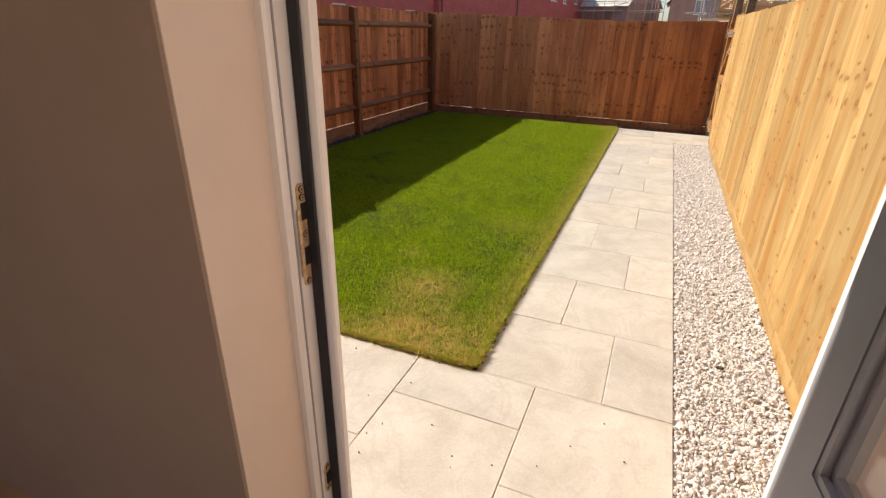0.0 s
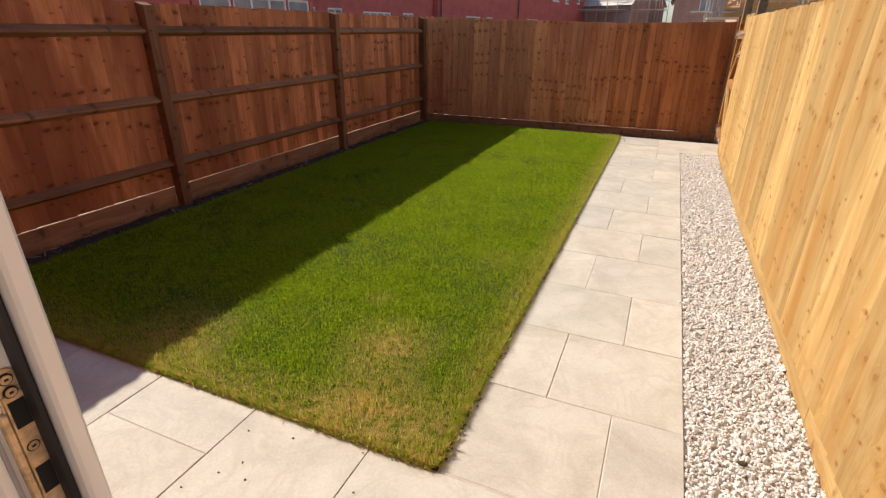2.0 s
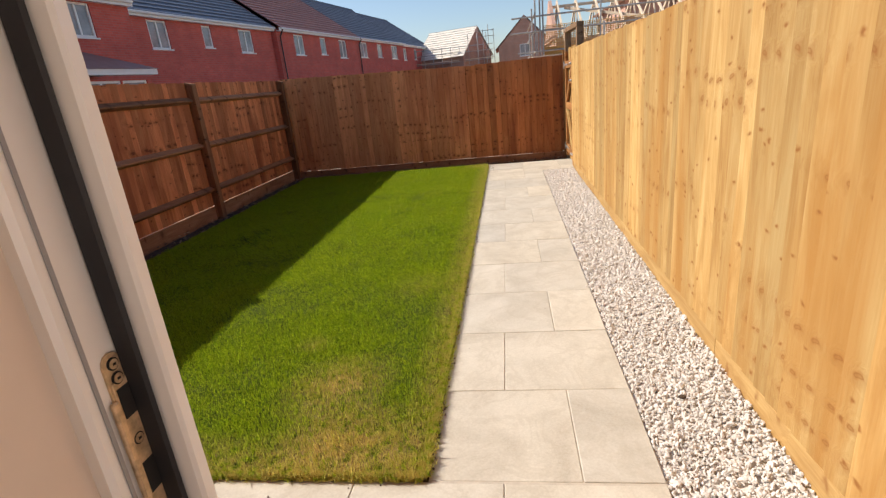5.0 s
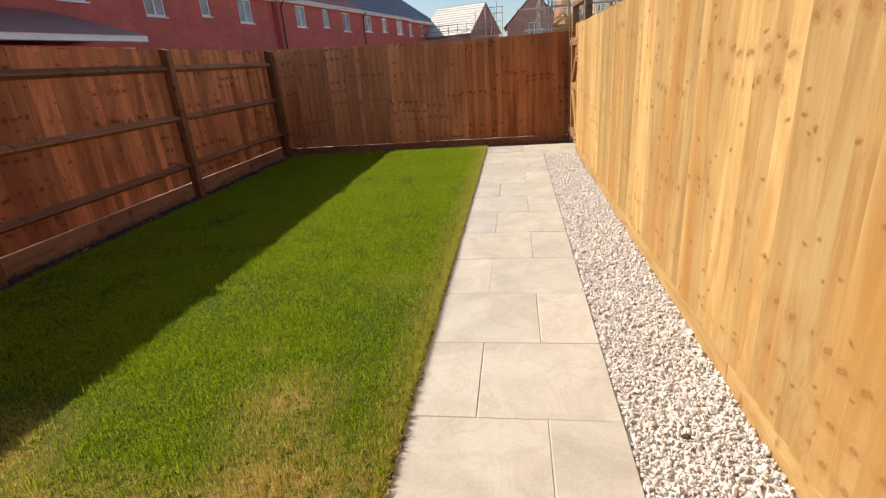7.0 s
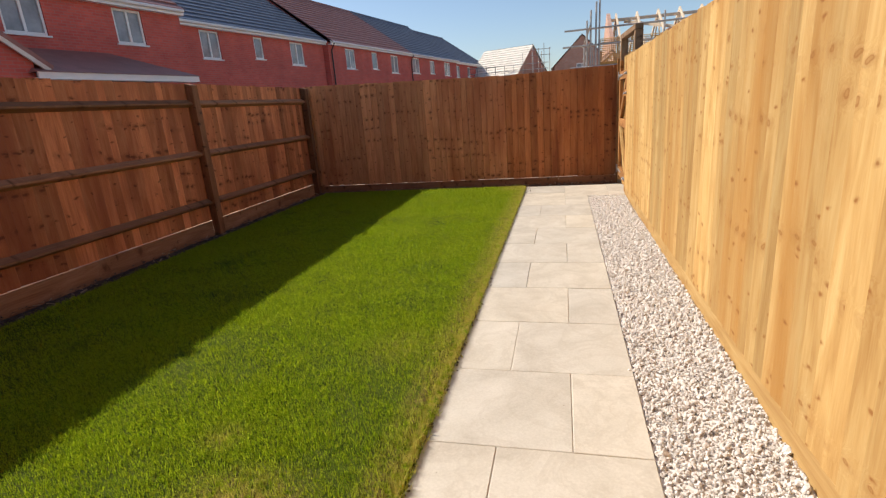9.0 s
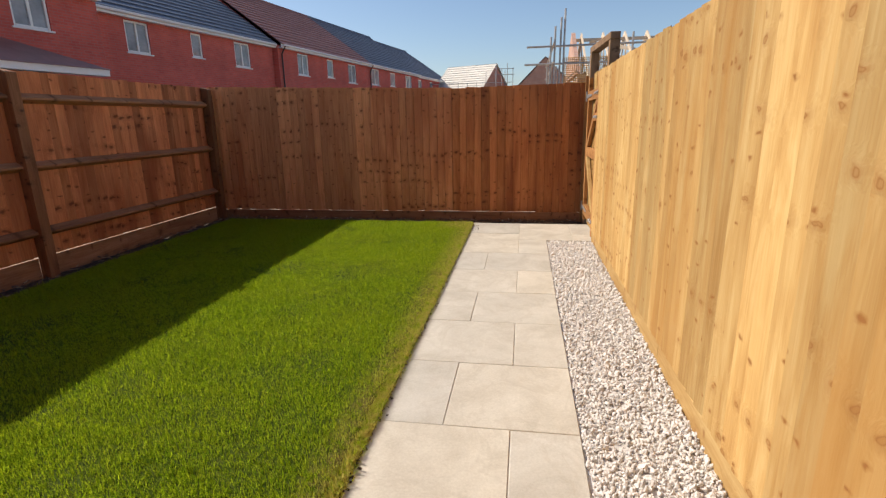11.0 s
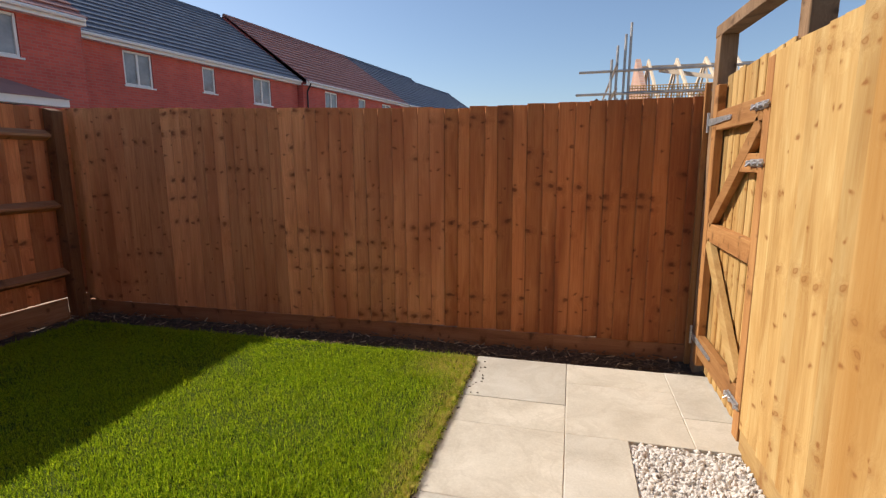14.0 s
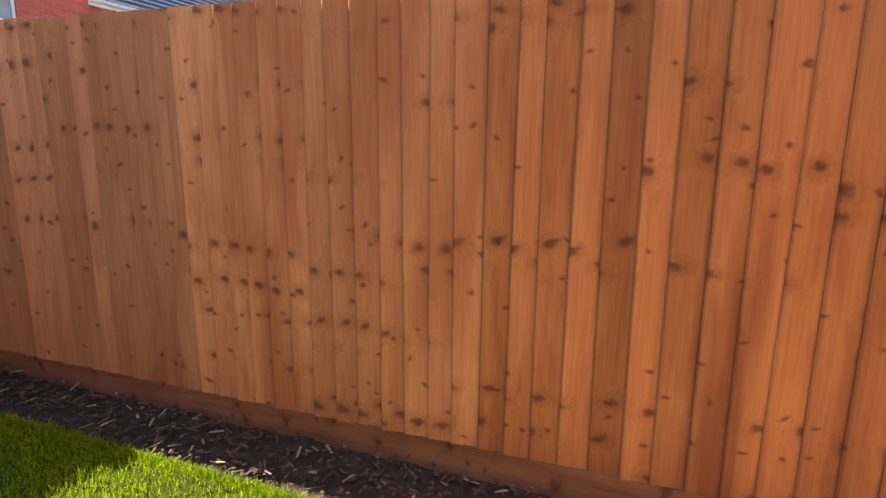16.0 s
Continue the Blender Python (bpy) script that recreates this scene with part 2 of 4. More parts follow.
def grass_material(name, blades):
    """Lawn green with paler, strawy wear along the paving and at the corner."""
    g = Graph(name, 0.5 if blades else 0.95)
    g.bsdf.inputs["Specular IOR Level"].default_value = 0.18 if blades else 0.1
    v = g.coords(world_space=True)
    big = g.noise(v, 1.3, 4, 0.6)
    mid = g.noise(v, 11, 4, 0.6)
    fine = g.noise(v, 240, 2, 0.6)
    tuft = g.noise(v, 38, 3, 0.7)
    if blades:
        c = g.ramp(tuft, [(0.36, (0.075, 0.17, 0.004)), (0.5, (0.215, 0.37, 0.008)), (0.64, (0.46, 0.60, 0.016))])
        c = g.mix(g.ramp(big, [(0.35, 0.0), (0.7, 0.32)]), c, (0.42, 0.45, 0.024))
        c = g.mix(g.ramp(mid, [(0.35, 0.3), (0.55, 0.0)]), c, (0.10, 0.20, 0.008))
        c = g.mix(g.ramp(fine, [(0.51, 0.0), (0.63, 0.75)]), c, (0.74, 0.78, 0.05))
        c = g.mix(g.ramp(fine, [(0.36, 0.75), (0.47, 0.0)]), c, (0.07, 0.14, 0.006))
    else:
        c = g.ramp(tuft, [(0.3, (0.025, 0.045, 0.004)), (0.7, (0.07, 0.10, 0.008))])
        c = g.mix(g.ramp(fine, [(0.5, 0.0), (0.7, 0.5)]), c, (0.12, 0.10, 0.03))
    sep = g.node("ShaderNodeSeparateXYZ")
    g.link(v, sep.inputs[0])

    def near(socket, at, reach):
        s = g.node("ShaderNodeMath")
        s.operation = "SUBTRACT"
        g.link(socket, s.inputs[0])
        s.inputs[1].default_value = at
        a = g.node("ShaderNodeMath")
        a.operation = "ABSOLUTE"
        g.link(s.outputs[0], a.inputs[0])
        m = g.node("ShaderNodeMapRange")
        m.inputs["From Min"].default_value, m.inputs["From Max"].default_value = 0.0, reach
        m.inputs["To Min"].default_value, m.inputs["To Max"].default_value = 1.0, 0.0
        g.link(a.outputs[0], m.inputs["Value"])
        return m.outputs[0]

    def times(a, b):
        m = g.node("ShaderNodeMath")
        m.operation = "MULTIPLY"
        g.link(a, m.inputs[0])
        if isinstance(b, float):
            m.inputs[1].default_value = b
        else:
            g.link(b, m.inputs[1])
        return m.outputs[0]

    straw = (0.64, 0.51, 0.15) if blades else (0.28, 0.19, 0.07)
    patchy = g.ramp(g.noise(v, 26, 5, 0.7), [(0.40, 0.0), (0.55, 1.0)])
    c = g.mix(times(times(near(sep.outputs[0], -0.62, 0.2), patchy), 0.8), c, straw)
    c = g.mix(times(times(near(sep.outputs[1], 2.1, 0.30), patchy), 0.85), c, straw)
    for px, py, r, k in ((-1.05, 2.28, 0.36, 1.6), (-1.2, 2.75, 0.34, 1.3), (-2.35, 2.35, 0.4, 1.3), (-0.8, 2.3, 0.3, 0.6), (-0.8, 9.45, 0.28, 0.9), (-1.5, 3.2, 0.14, 0.6), (-0.95, 4.1, 0.3, 0.4)):
        spot = times(near(sep.outputs[0], px, r), near(sep.outputs[1], py, r))
        c = g.mix(times(times(spot, patchy), k), c, straw)
    g.color(c)
    if blades:
        g.bsdf.inputs["Subsurface Weight"].default_value = 0.0
        tr = g.node("ShaderNodeBsdfTranslucent")
        g.link(c, tr.inputs["Color"])
        ms = g.node("ShaderNodeMixShader")
        ms.inputs[0].default_value = 0.5
        g.link(g.bsdf.outputs[0], ms.inputs[1])
        g.link(tr.outputs[0], ms.inputs[2])
        g.link(ms.outputs[0], g.tree.nodes["Material Output"].inputs["Surface"])
    return g.mat


def stone_material():
    g = Graph("pale_gravel_stone", 0.8)
    v = g.coords(world_space=True)
    c = g.ramp(g.voronoi(v, 42, "Color"), [(0.1, (0.36, 0.33, 0.30)), (0.35, (0.58, 0.55, 0.51)), (0.7, (0.73, 0.70, 0.66)), (0.95, (0.64, 0.565, 0.51))])
    c = g.mix(0.35, c, g.ramp(g.noise(v, 130, 3), [(0.35, (0.45, 0.41, 0.38)), (0.65, (0.85, 0.83, 0.80))]))
    g.color(c)
    return g.mat


def brick_material(name, a, b, mortar, spin=False):
    g = Graph(name, 0.9)
    br = g.node("ShaderNodeTexBrick")
    br.inputs["Scale"].default_value = 1.0
    br.inputs["Brick Width"].default_value, br.inputs["Row Height"].default_value = 0.225, 0.075
    br.inputs["Mortar Size"].default_value = 0.009
    br.inputs["Color1"].default_value, br.inputs["Color2"].default_value = (*a, 1), (*b, 1)
    br.inputs["Mortar"].default_value = (*mortar, 1)
    sep, com, add = g.node("ShaderNodeSeparateXYZ"), g.node("ShaderNodeCombineXYZ"), g.node("ShaderNodeMath")
    g.link(g.co.outputs["Object"], sep.inputs[0])
    g.link(sep.outputs[0], add.inputs[0])
    g.link(sep.outputs[1], add.inputs[1])
    g.link(add.outputs[0], com.inputs[0])
    g.link(sep.outputs[2], com.inputs[1])
    g.link(com.outputs[0], br.inputs["Vector"])
    n = g.noise(g.coords(), 1.2, 5, 0.6)
    c = g.mix(1.0, br.outputs[0], g.ramp(n, [(0.3, 0.82), (0.7, 1.12)]), "MULTIPLY")
    g.color(c)
    g.bump(br.outputs[1], -0.25, 0.01)
    return g.mat


def tile_material(name, a, b):
    g = Graph(name, 0.55)
    n = g.noise(g.coords((3.0, 0.6, 0.6)), 2.2, 4, 0.6)
    v = g.voronoi(g.coords((3.0, 2.9, 2.9)), 1.0, "Color")
    c = g.ramp(n, [(0.3, a), (0.7, b)])
    c = g.mix(0.25, c, g.ramp(v, [(0.0, tuple(x * 0.6 for x in a)), (1.0, tuple(x * 1.3 for x in b))]))
    g.color(c)
    return g.mat


def glass_material(name, tint=(1, 1, 1)):
    g = Graph(name, 0.02)
    g.color(tint)
    g.bsdf.inputs["Transmission Weight"].default_value = 1.0
    g.bsdf.inputs["IOR"].default_value = 1.45
    return g.mat


M_SLAB, M_SOIL = slab_material(), soil_material()
M_BLADE, M_TURF = grass_material("grass_blade", True), grass_material("turf_base", False)
M_STONE = stone_material()
M_PALECHIP = plain("pale_bark_chip", (0.42, 0.31, 0.20), 0.9, vary=0.4, scale=17)
M_CHIP = plain("bark_chip", (0.14, 0.092, 0.06), 0.9, vary=0.8, scale=17)
M_MORTAR = plain("grey_bedding_mortar", (0.47, 0.42, 0.35), 0.95, scale=20, bump=0.4)
M_BRICK = brick_material("red_brick", (0.54, 0.095, 0.072), (0.61, 0.125, 0.092), (0.48, 0.17, 0.14))
M_PALEBRICK = brick_material("pale_red_brick", (0.46, 0.25, 0.18), (0.52, 0.30, 0.22), (0.46, 0.36, 0.30))
M_TILER = tile_material("red_roof_tile", (0.26, 0.105, 0.085), (0.33, 0.145, 0.115))
# dark grey tile with the roof's bluish sheen put into its colour
M_TILEB = tile_material("slate_grey_roof_tile", (0.08, 0.10, 0.14), (0.13, 0.155, 0.20))
M_TILEP = tile_material("terracotta_roof_tile", (0.60, 0.33, 0.26), (0.68, 0.41, 0.32))
M_MEMB = plain("pale_roof_membrane", (0.66, 0.62, 0.55), 0.8, scale=2)
M_WHITE = plain("white_plastic", (0.80, 0.80, 0.78), 0.35, vary=0.03)
M_UPVC = plain("white_door_frame_plastic", (0.80, 0.78, 0.75), 0.32, vary=0.03, scale=3)
M_GREY = plain("grey_door_foil", (0.30, 0.30, 0.315), 0.4, vary=0.05, scale=9, bump=0.1)
M_GASKET = plain("black_rubber_gasket", (0.015, 0.015, 0.018), 0.6)
M_PLASTER = plain("magnolia_plaster", (0.72, 0.60, 0.50), 0.85, vary=0.03, scale=5, bump=0.05)
# the room wall's shade, put into a darker taupe than the plaster
M_TAUPE = plain("shaded_wall_taupe", (0.30, 0.22, 0.168), 0.85, vary=0.06, scale=3, bump=0.05)
M_BRASS = plain("worn_brassed_steel", (0.62, 0.46, 0.29), 0.45, 0.55, vary=0.4, scale=55)
M_STEEL = plain("galvanised_steel", (0.45, 0.45, 0.46), 0.5, 0.8, vary=0.2, scale=60)
M_SCAFF = plain("scaffold_tube_steel", (0.42, 0.40, 0.38), 0.5, 0.7, vary=0.2)
# near-black that paints the shade inside holes, slots and rooms
M_DARK = plain("cavity_shade_black", (0.012, 0.012, 0.012), 0.9)
M_PIPE = plain("black_plastic_pipe", (0.03, 0.03, 0.03), 0.4)
M_GLASS = glass_material("clear_glass")
# the pale grey holds the sky's reflection in the glass as colour
M_PANE = plain("sky_reflecting_pane_grey", (0.30, 0.31, 0.32), 0.06, 0.0, vary=0.35, scale=1.5)
M_NET = plain("orange_debris_mesh", (0.62, 0.36, 0.12), 0.8)
M_FLOOR = plain("oak_vinyl_floor", (0.42, 0.29, 0.18), 0.5)
M_EARTH = plain("building_site_earth", (0.36, 0.29, 0.21), 0.95, vary=0.35, scale=0.6)


# ---- mesh tools ----
def mesh_object(name, bm, mat, parent=None, bevel=0.0, smooth=False):
    if bevel:
        bmesh.ops.bevel(bm, geom=[e for e in bm.edges], offset=bevel, segments=1, affect="EDGES")
    me = bpy.data.meshes.new(name)
    bm.to_mesh(me)
    bm.free()
    me.materials.append(mat)
    if smooth:
        for p in me.polygons:
            p.use_smooth = True
    ob = new(name, me)
    ob.parent = parent
    return ob


def add_box(bm, lo, hi):
    x0, y0, z0 = lo
    x1, y1, z1 = hi
    v = [bm.verts.new(p) for p in ((x0, y0, z0), (x1, y0, z0), (x1, y1, z0), (x0, y1, z0), (x0, y0, z1), (x1, y0, z1), (x1, y1, z1), (x0, y1, z1))]
    return [bm.faces.new([v[i] for i in f]) for f in ((3, 2, 1, 0), (4, 5, 6, 7), (0, 1, 5, 4), (1, 2, 6, 5), (2, 3, 7, 6), (3, 0, 4, 7))]


def box(name, lo, hi, mat, parent=None, bevel=0.0):
    bm = bmesh.new()
    add_box(bm, lo, hi)
    return mesh_object(name, bm, mat, parent, bevel)


def boxes(name, spans, mat, parent=None, bevel=0.0):
    bm = bmesh.new()
    for lo, hi in spans:
        add_box(bm, lo, hi)
    return mesh_object(name, bm, mat, parent, bevel)


def add_beam(bm, a, b, w, h, up=(0, 0, 1)):
    """A squared timber or bar from a to b."""
    a, b = Vector(a), Vector(b)
    d = (b - a).normalized()
    s = d.cross(Vector(up))
    s = s.normalized() if s.length > 1e-4 else Vector((1, 0, 0))
    t = s.cross(d)
    v = []
    for p in (a, b):
        for i, j in ((-1, -1), (1, -1), (1, 1), (-1, 1)):
            v.append(bm.verts.new(p + s * (i * w / 2) + t * (j * h / 2)))
    for f in ((0, 1, 2, 3), (7, 6, 5, 4), (0, 4, 5, 1), (1, 5, 6, 2), (2, 6, 7, 3), (3, 7, 4, 0)):
        bm.faces.new([v[i] for i in f])


def beam(name, a, b, w, h, mat, parent=None, up=(0, 0, 1), bevel=0.0):
    bm = bmesh.new()
    add_beam(bm, a, b, w, h, up)
    bmesh.ops.recalc_face_normals(bm, faces=bm.faces)
    return mesh_object(name, bm, mat, parent, bevel)


def add_tube(bm, a, b, r, n=8):
    a, b = Vector(a), Vector(b)
    d = (b - a).normalized()
    q = d.to_track_quat("Z", "Y")
    rings = [[bm.verts.new(p + q @ Vector((r * math.cos(6.2832 * i / n), r * math.sin(6.2832 * i / n), 0))) for i in range(n)] for p in (a, b)]
    for i in range(n):
        bm.faces.new((rings[0][i], rings[0][(i + 1) % n], rings[1][(i + 1) % n], rings[1][i]))
    bm.faces.new(rings[0][::-1])
    bm.faces.new(rings[1])


def root(name, at, label, category, group="", kind="", turn=0.0):
    ob = new(name)
    ob.empty_display_size = 0.2
    ob.matrix_world = pose(*at, 0, 0, turn)
    return tagged(ob, label, category, group, kind)


def stuff_mesh(name, verts, faces_n, mat, parent, label=""):
    """Many small separate polygons, faces_n corners each, as one mesh."""
    n = len(verts) // faces_n
    me = bpy.data.meshes.new(name)
    me.vertices.add(len(verts))
    me.vertices.foreach_set("co", verts.astype(np.float32).ravel())
    me.loops.add(len(verts))
    me.loops.foreach_set("vertex_index", np.arange(len(verts), dtype=np.int32))
    me.polygons.add(n)
    me.polygons.foreach_set("loop_start", np.arange(0, len(verts), faces_n, dtype=np.int32))
    me.update(calc_edges=True)
    me.materials.append(mat)
    ob = new(name, me)
    ob.parent = parent
    return tagged(ob, label, kind="stuff")


# ---- ground ----
PITCH, ROW0, END0, END1 = 0.608, 2.10, 8.788, 9.70
LAWN = (-4.07, -0.638, 2.105, 9.60)
FENCE_W, FENCE_N, FENCE_E = -4.42, 10.0, 0.81

bm = bmesh.new()
bm.faces.new([bm.verts.new(p) for p in ((-600, -600, -0.06), (600, -600, -0.06), (600, 900, -0.06), (-600, 900, -0.06))])
ground = mesh_object("ground", bm, M_EARTH)
tagged(ground, "bare brown earth of the new housing site", "ground", kind="structure")

bm = bmesh.new()
bmesh.ops.create_grid(bm, x_segments=120, y_segments=220, size=0.5)
for v in bm.verts:
    v.co.x, v.co.y = -4.5 + (v.co.x + 0.5) * 5.6, 1.0 + (v.co.y + 0.5) * 9.2
    v.co.z = -0.03 + 0.025 * noise.noise(v.co * 5.0) + 0.012 * noise.noise(v.co * 19.0)
    if -0.66 < v.co.x < 0.85 and v.co.y < 9.75 or v.co.y < 2.15:
        v.co.z = -0.045
soil = mesh_object("soil", bm, M_SOIL, smooth=True)
tagged(soil, "dark moist soil bed around the lawn edges", "soil", kind="structure")

bm = bmesh.new()
bmesh.ops.create_grid(bm, x_segments=110, y_segments=230, size=0.5)
for v in bm.verts:
    u, w = v.co.x + 0.5, v.co.y + 0.5
    edge = min(u, 1 - u, (w if w < 0.5 else 1 - w) * 2.1)
    x, y = LAWN[0] + u * (LAWN[1] - LAWN[0]), LAWN[2] + w * (LAWN[3] - LAWN[2])
    x += 0.02 * noise.noise((x * 3, y * 3.1, 1.0)) * (1 if edge < 0.02 else 0)
    y += 0.02 * noise.noise((x * 3.3, y * 3, 5.0)) * (1 if edge < 0.02 else 0)
    z = 0.018 + 0.012 * noise.noise((x * 1.7, y * 1.7, 0)) + 0.004 * noise.noise((x * 9, y * 9, 3))
    v.co = (x, y, z if edge > 0.004 else -0.035)
lawn = mesh_object("lawn", bm, M_TURF, smooth=True)
tagged(lawn, "freshly laid green turf lawn with strawy edges", "lawn", kind="structure")


# ---- our house: the back wall with its doorway and the room behind ----
def wall_holes(name, length, height, thick, holes, mat, parent=None):
    """A wall along local x, front face at y = 0, with openings (x0, x1, z0, z1) cut through."""
    xs = sorted({0.0, length, *[h[0] for h in holes], *[h[1] for h in holes]})
    zs = sorted({0.0, height, *[h[2] for h in holes], *[h[3] for h in holes]})
    bm = bmesh.new()
    for x0, x1 in zip(xs, xs[1:]):
        for z0, z1 in zip(zs, zs[1:]):
            cx, cz = (x0 + x1) / 2, (z0 + z1) / 2
            if any(a < cx < b and c < cz < d for a, b, c, d in holes):
                continue
            add_box(bm, (x0, 0, z0), (x1, thick, z1))
    bmesh.ops.remove_doubles(bm, verts=bm.verts, dist=1e-5)
    return mesh_object(name, bm, mat, parent)


DOOR_L, DOOR_R = -0.64, 0.33
ow = wall_holes("wall_outer", 6.4, 2.62, 0.10, [(0.80, 2.30, 0.06, 2.2)], M_BRICK)
ow.matrix_world = pose(1.4, 1.125, 0, 0, 0, 180)
tagged(ow, "red brick rear wall with a doorway", "wall", kind="structure")
iw = boxes("wall_inner", [((-5.0, 0.73, 0.06), (-0.715, 1.02, 2.62)), ((0.44, 0.73, 0.06), (1.4, 1.02, 2.62)), ((-0.715, 0.73, 2.2), (0.44, 1.02, 2.62))], M_PLASTER)
tagged(iw, "cream plastered inner wall and door reveal", "wall", kind="structure")
# added thin skin that darkens the room face against the brighter reveal
shade_skin = box("wall_shade_skin", (-5.0, 0.722, 0.06), (-0.7175, 0.7295, 2.62), M_TAUPE)
tagged(shade_skin, "room wall beside the doorway, its shade put into a dark taupe", "wall", kind="structure")
# the side and back openings are unseen, added to let light into the room
rw = boxes("wall_room", [((-5.1, -3.1, 0.0), (-5.0, 1.03, 2.62)), ((1.4, -3.1, 0.0), (1.5, -2.6, 2.62)), ((1.4, 0.2, 0.0), (1.5, 1.03, 2.62)), ((1.4, -2.6, 0.0), (1.5, 0.2, 0.7)), ((1.4, -2.6, 2.2), (1.5, 0.2, 2.62)), ((-5.1, -3.2, 0.0), (-3.4, -3.1, 2.62)), ((-0.2, -3.2, 0.0), (1.5, -3.1, 2.62)), ((-3.4, -3.2, 2.25), (-0.2, -3.1, 2.62)), ((-3.4, -3.2, 0.0), (-0.2, -3.1, 0.6))], M_PLASTER)
tagged(rw, "plain cream plastered room walls", "wall", kind="structure")
fl = box("floor", (-5.0, -3.1, -0.04), (1.4, 1.03, 0.06), M_FLOOR)
tagged(fl, "plain oak-coloured vinyl floor inside the doorway", "floor", kind="structure")
ce = box("ceiling", (-5.1, -3.2, 2.62), (1.5, 1.13, 2.75), M_PLASTER)
tagged(ce, "plain white ceiling of the room", "ceiling", kind="structure")

# upper storey and roof, out of view, added to cut skylight on the patio
upper = box("sky_block_wall", (-5.1, -3.2, 2.752), (1.5, 1.125, 5.25), M_BRICK)
tagged(upper, "unseen brick upper storey added to block skylight", "wall", kind="structure")
bm = bmesh.new()
pitch = ((-3.5, 5.18), (1.42, 5.18), (-1.04, 7.5))
ends = [[bm.verts.new((x, y, z + 0.08)) for y, z in pitch] for x in (-5.2, 1.6)]
for i in range(3):
    bm.faces.new((ends[0][i], ends[0][(i + 1) % 3], ends[1][(i + 1) % 3], ends[1][i]))
bm.faces.new(ends[0][::-1])
bm.faces.new(ends[1])
bmesh.ops.recalc_face_normals(bm, faces=bm.faces)
roof = mesh_object("roof", bm, M_TILEB)
tagged(roof, "unseen pitched roof added to block skylight", "roof", kind="structure")

frame_root = root("door_frame", (DOOR_L, 1.03, 0.06), "white plastic door frame with black weather seal", "door frame", kind="structure")


def under(ob, parent):
    """Hang ob, built in world coordinates, under a placed parent."""
    ob.parent = parent
    ob.matrix_parent_inverse = parent.matrix_basis.inverted()
    return ob


# jamb with its rebate, stop and seal; head and threshold
bm = bmesh.new()
profile = [(-0.72, 0.935), (-0.695, 0.93), (-0.69, 0.937), (-0.69, 0.998), (-0.642, 0.998), (-0.637, 1.002), (-0.637, 1.018), (-0.645, 1.024), (-0.72, 1.024)]
rings = [[bm.verts.new((x, y, z)) for x, y in profile] for z in (0.06, 2.2)]
n = len(profile)
for i in range(n):
    bm.faces.new((rings[0][i], rings[0][(i + 1) % n], rings[1][(i + 1) % n], rings[1][i]))
bm.faces.new(rings[0][::-1])
bm.faces.new(rings[1])
bmesh.ops.recalc_face_normals(bm, faces=bm.faces)
under(mesh_object("jamb", bm, M_UPVC), frame_root)
under(box("gasket", (-0.6895, 0.99, 0.07), (-0.659, 0.9975, 2.19), M_GASKET, bevel=0.004), frame_root)
# grey strip on the jamb face that paints the shade of a groove
under(box("groove_shade_strip", (-0.6895, 0.948, 0.07), (-0.6875, 0.953, 2.19), M_GREY), frame_root)
under(boxes("jamb", [((0.322, 0.99, 0.06), (0.36, 1.036, 2.2))], M_UPVC, bevel=0.003), frame_root)
under(box("head", (-0.69, 0.935, 2.14), (0.322, 1.036, 2.2), M_UPVC, bevel=0.003), frame_root)
under(box("threshold", (-0.69, 0.95, 0.06), (0.322, 1.13, 0.085), M_STEEL, bevel=0.004), frame_root)


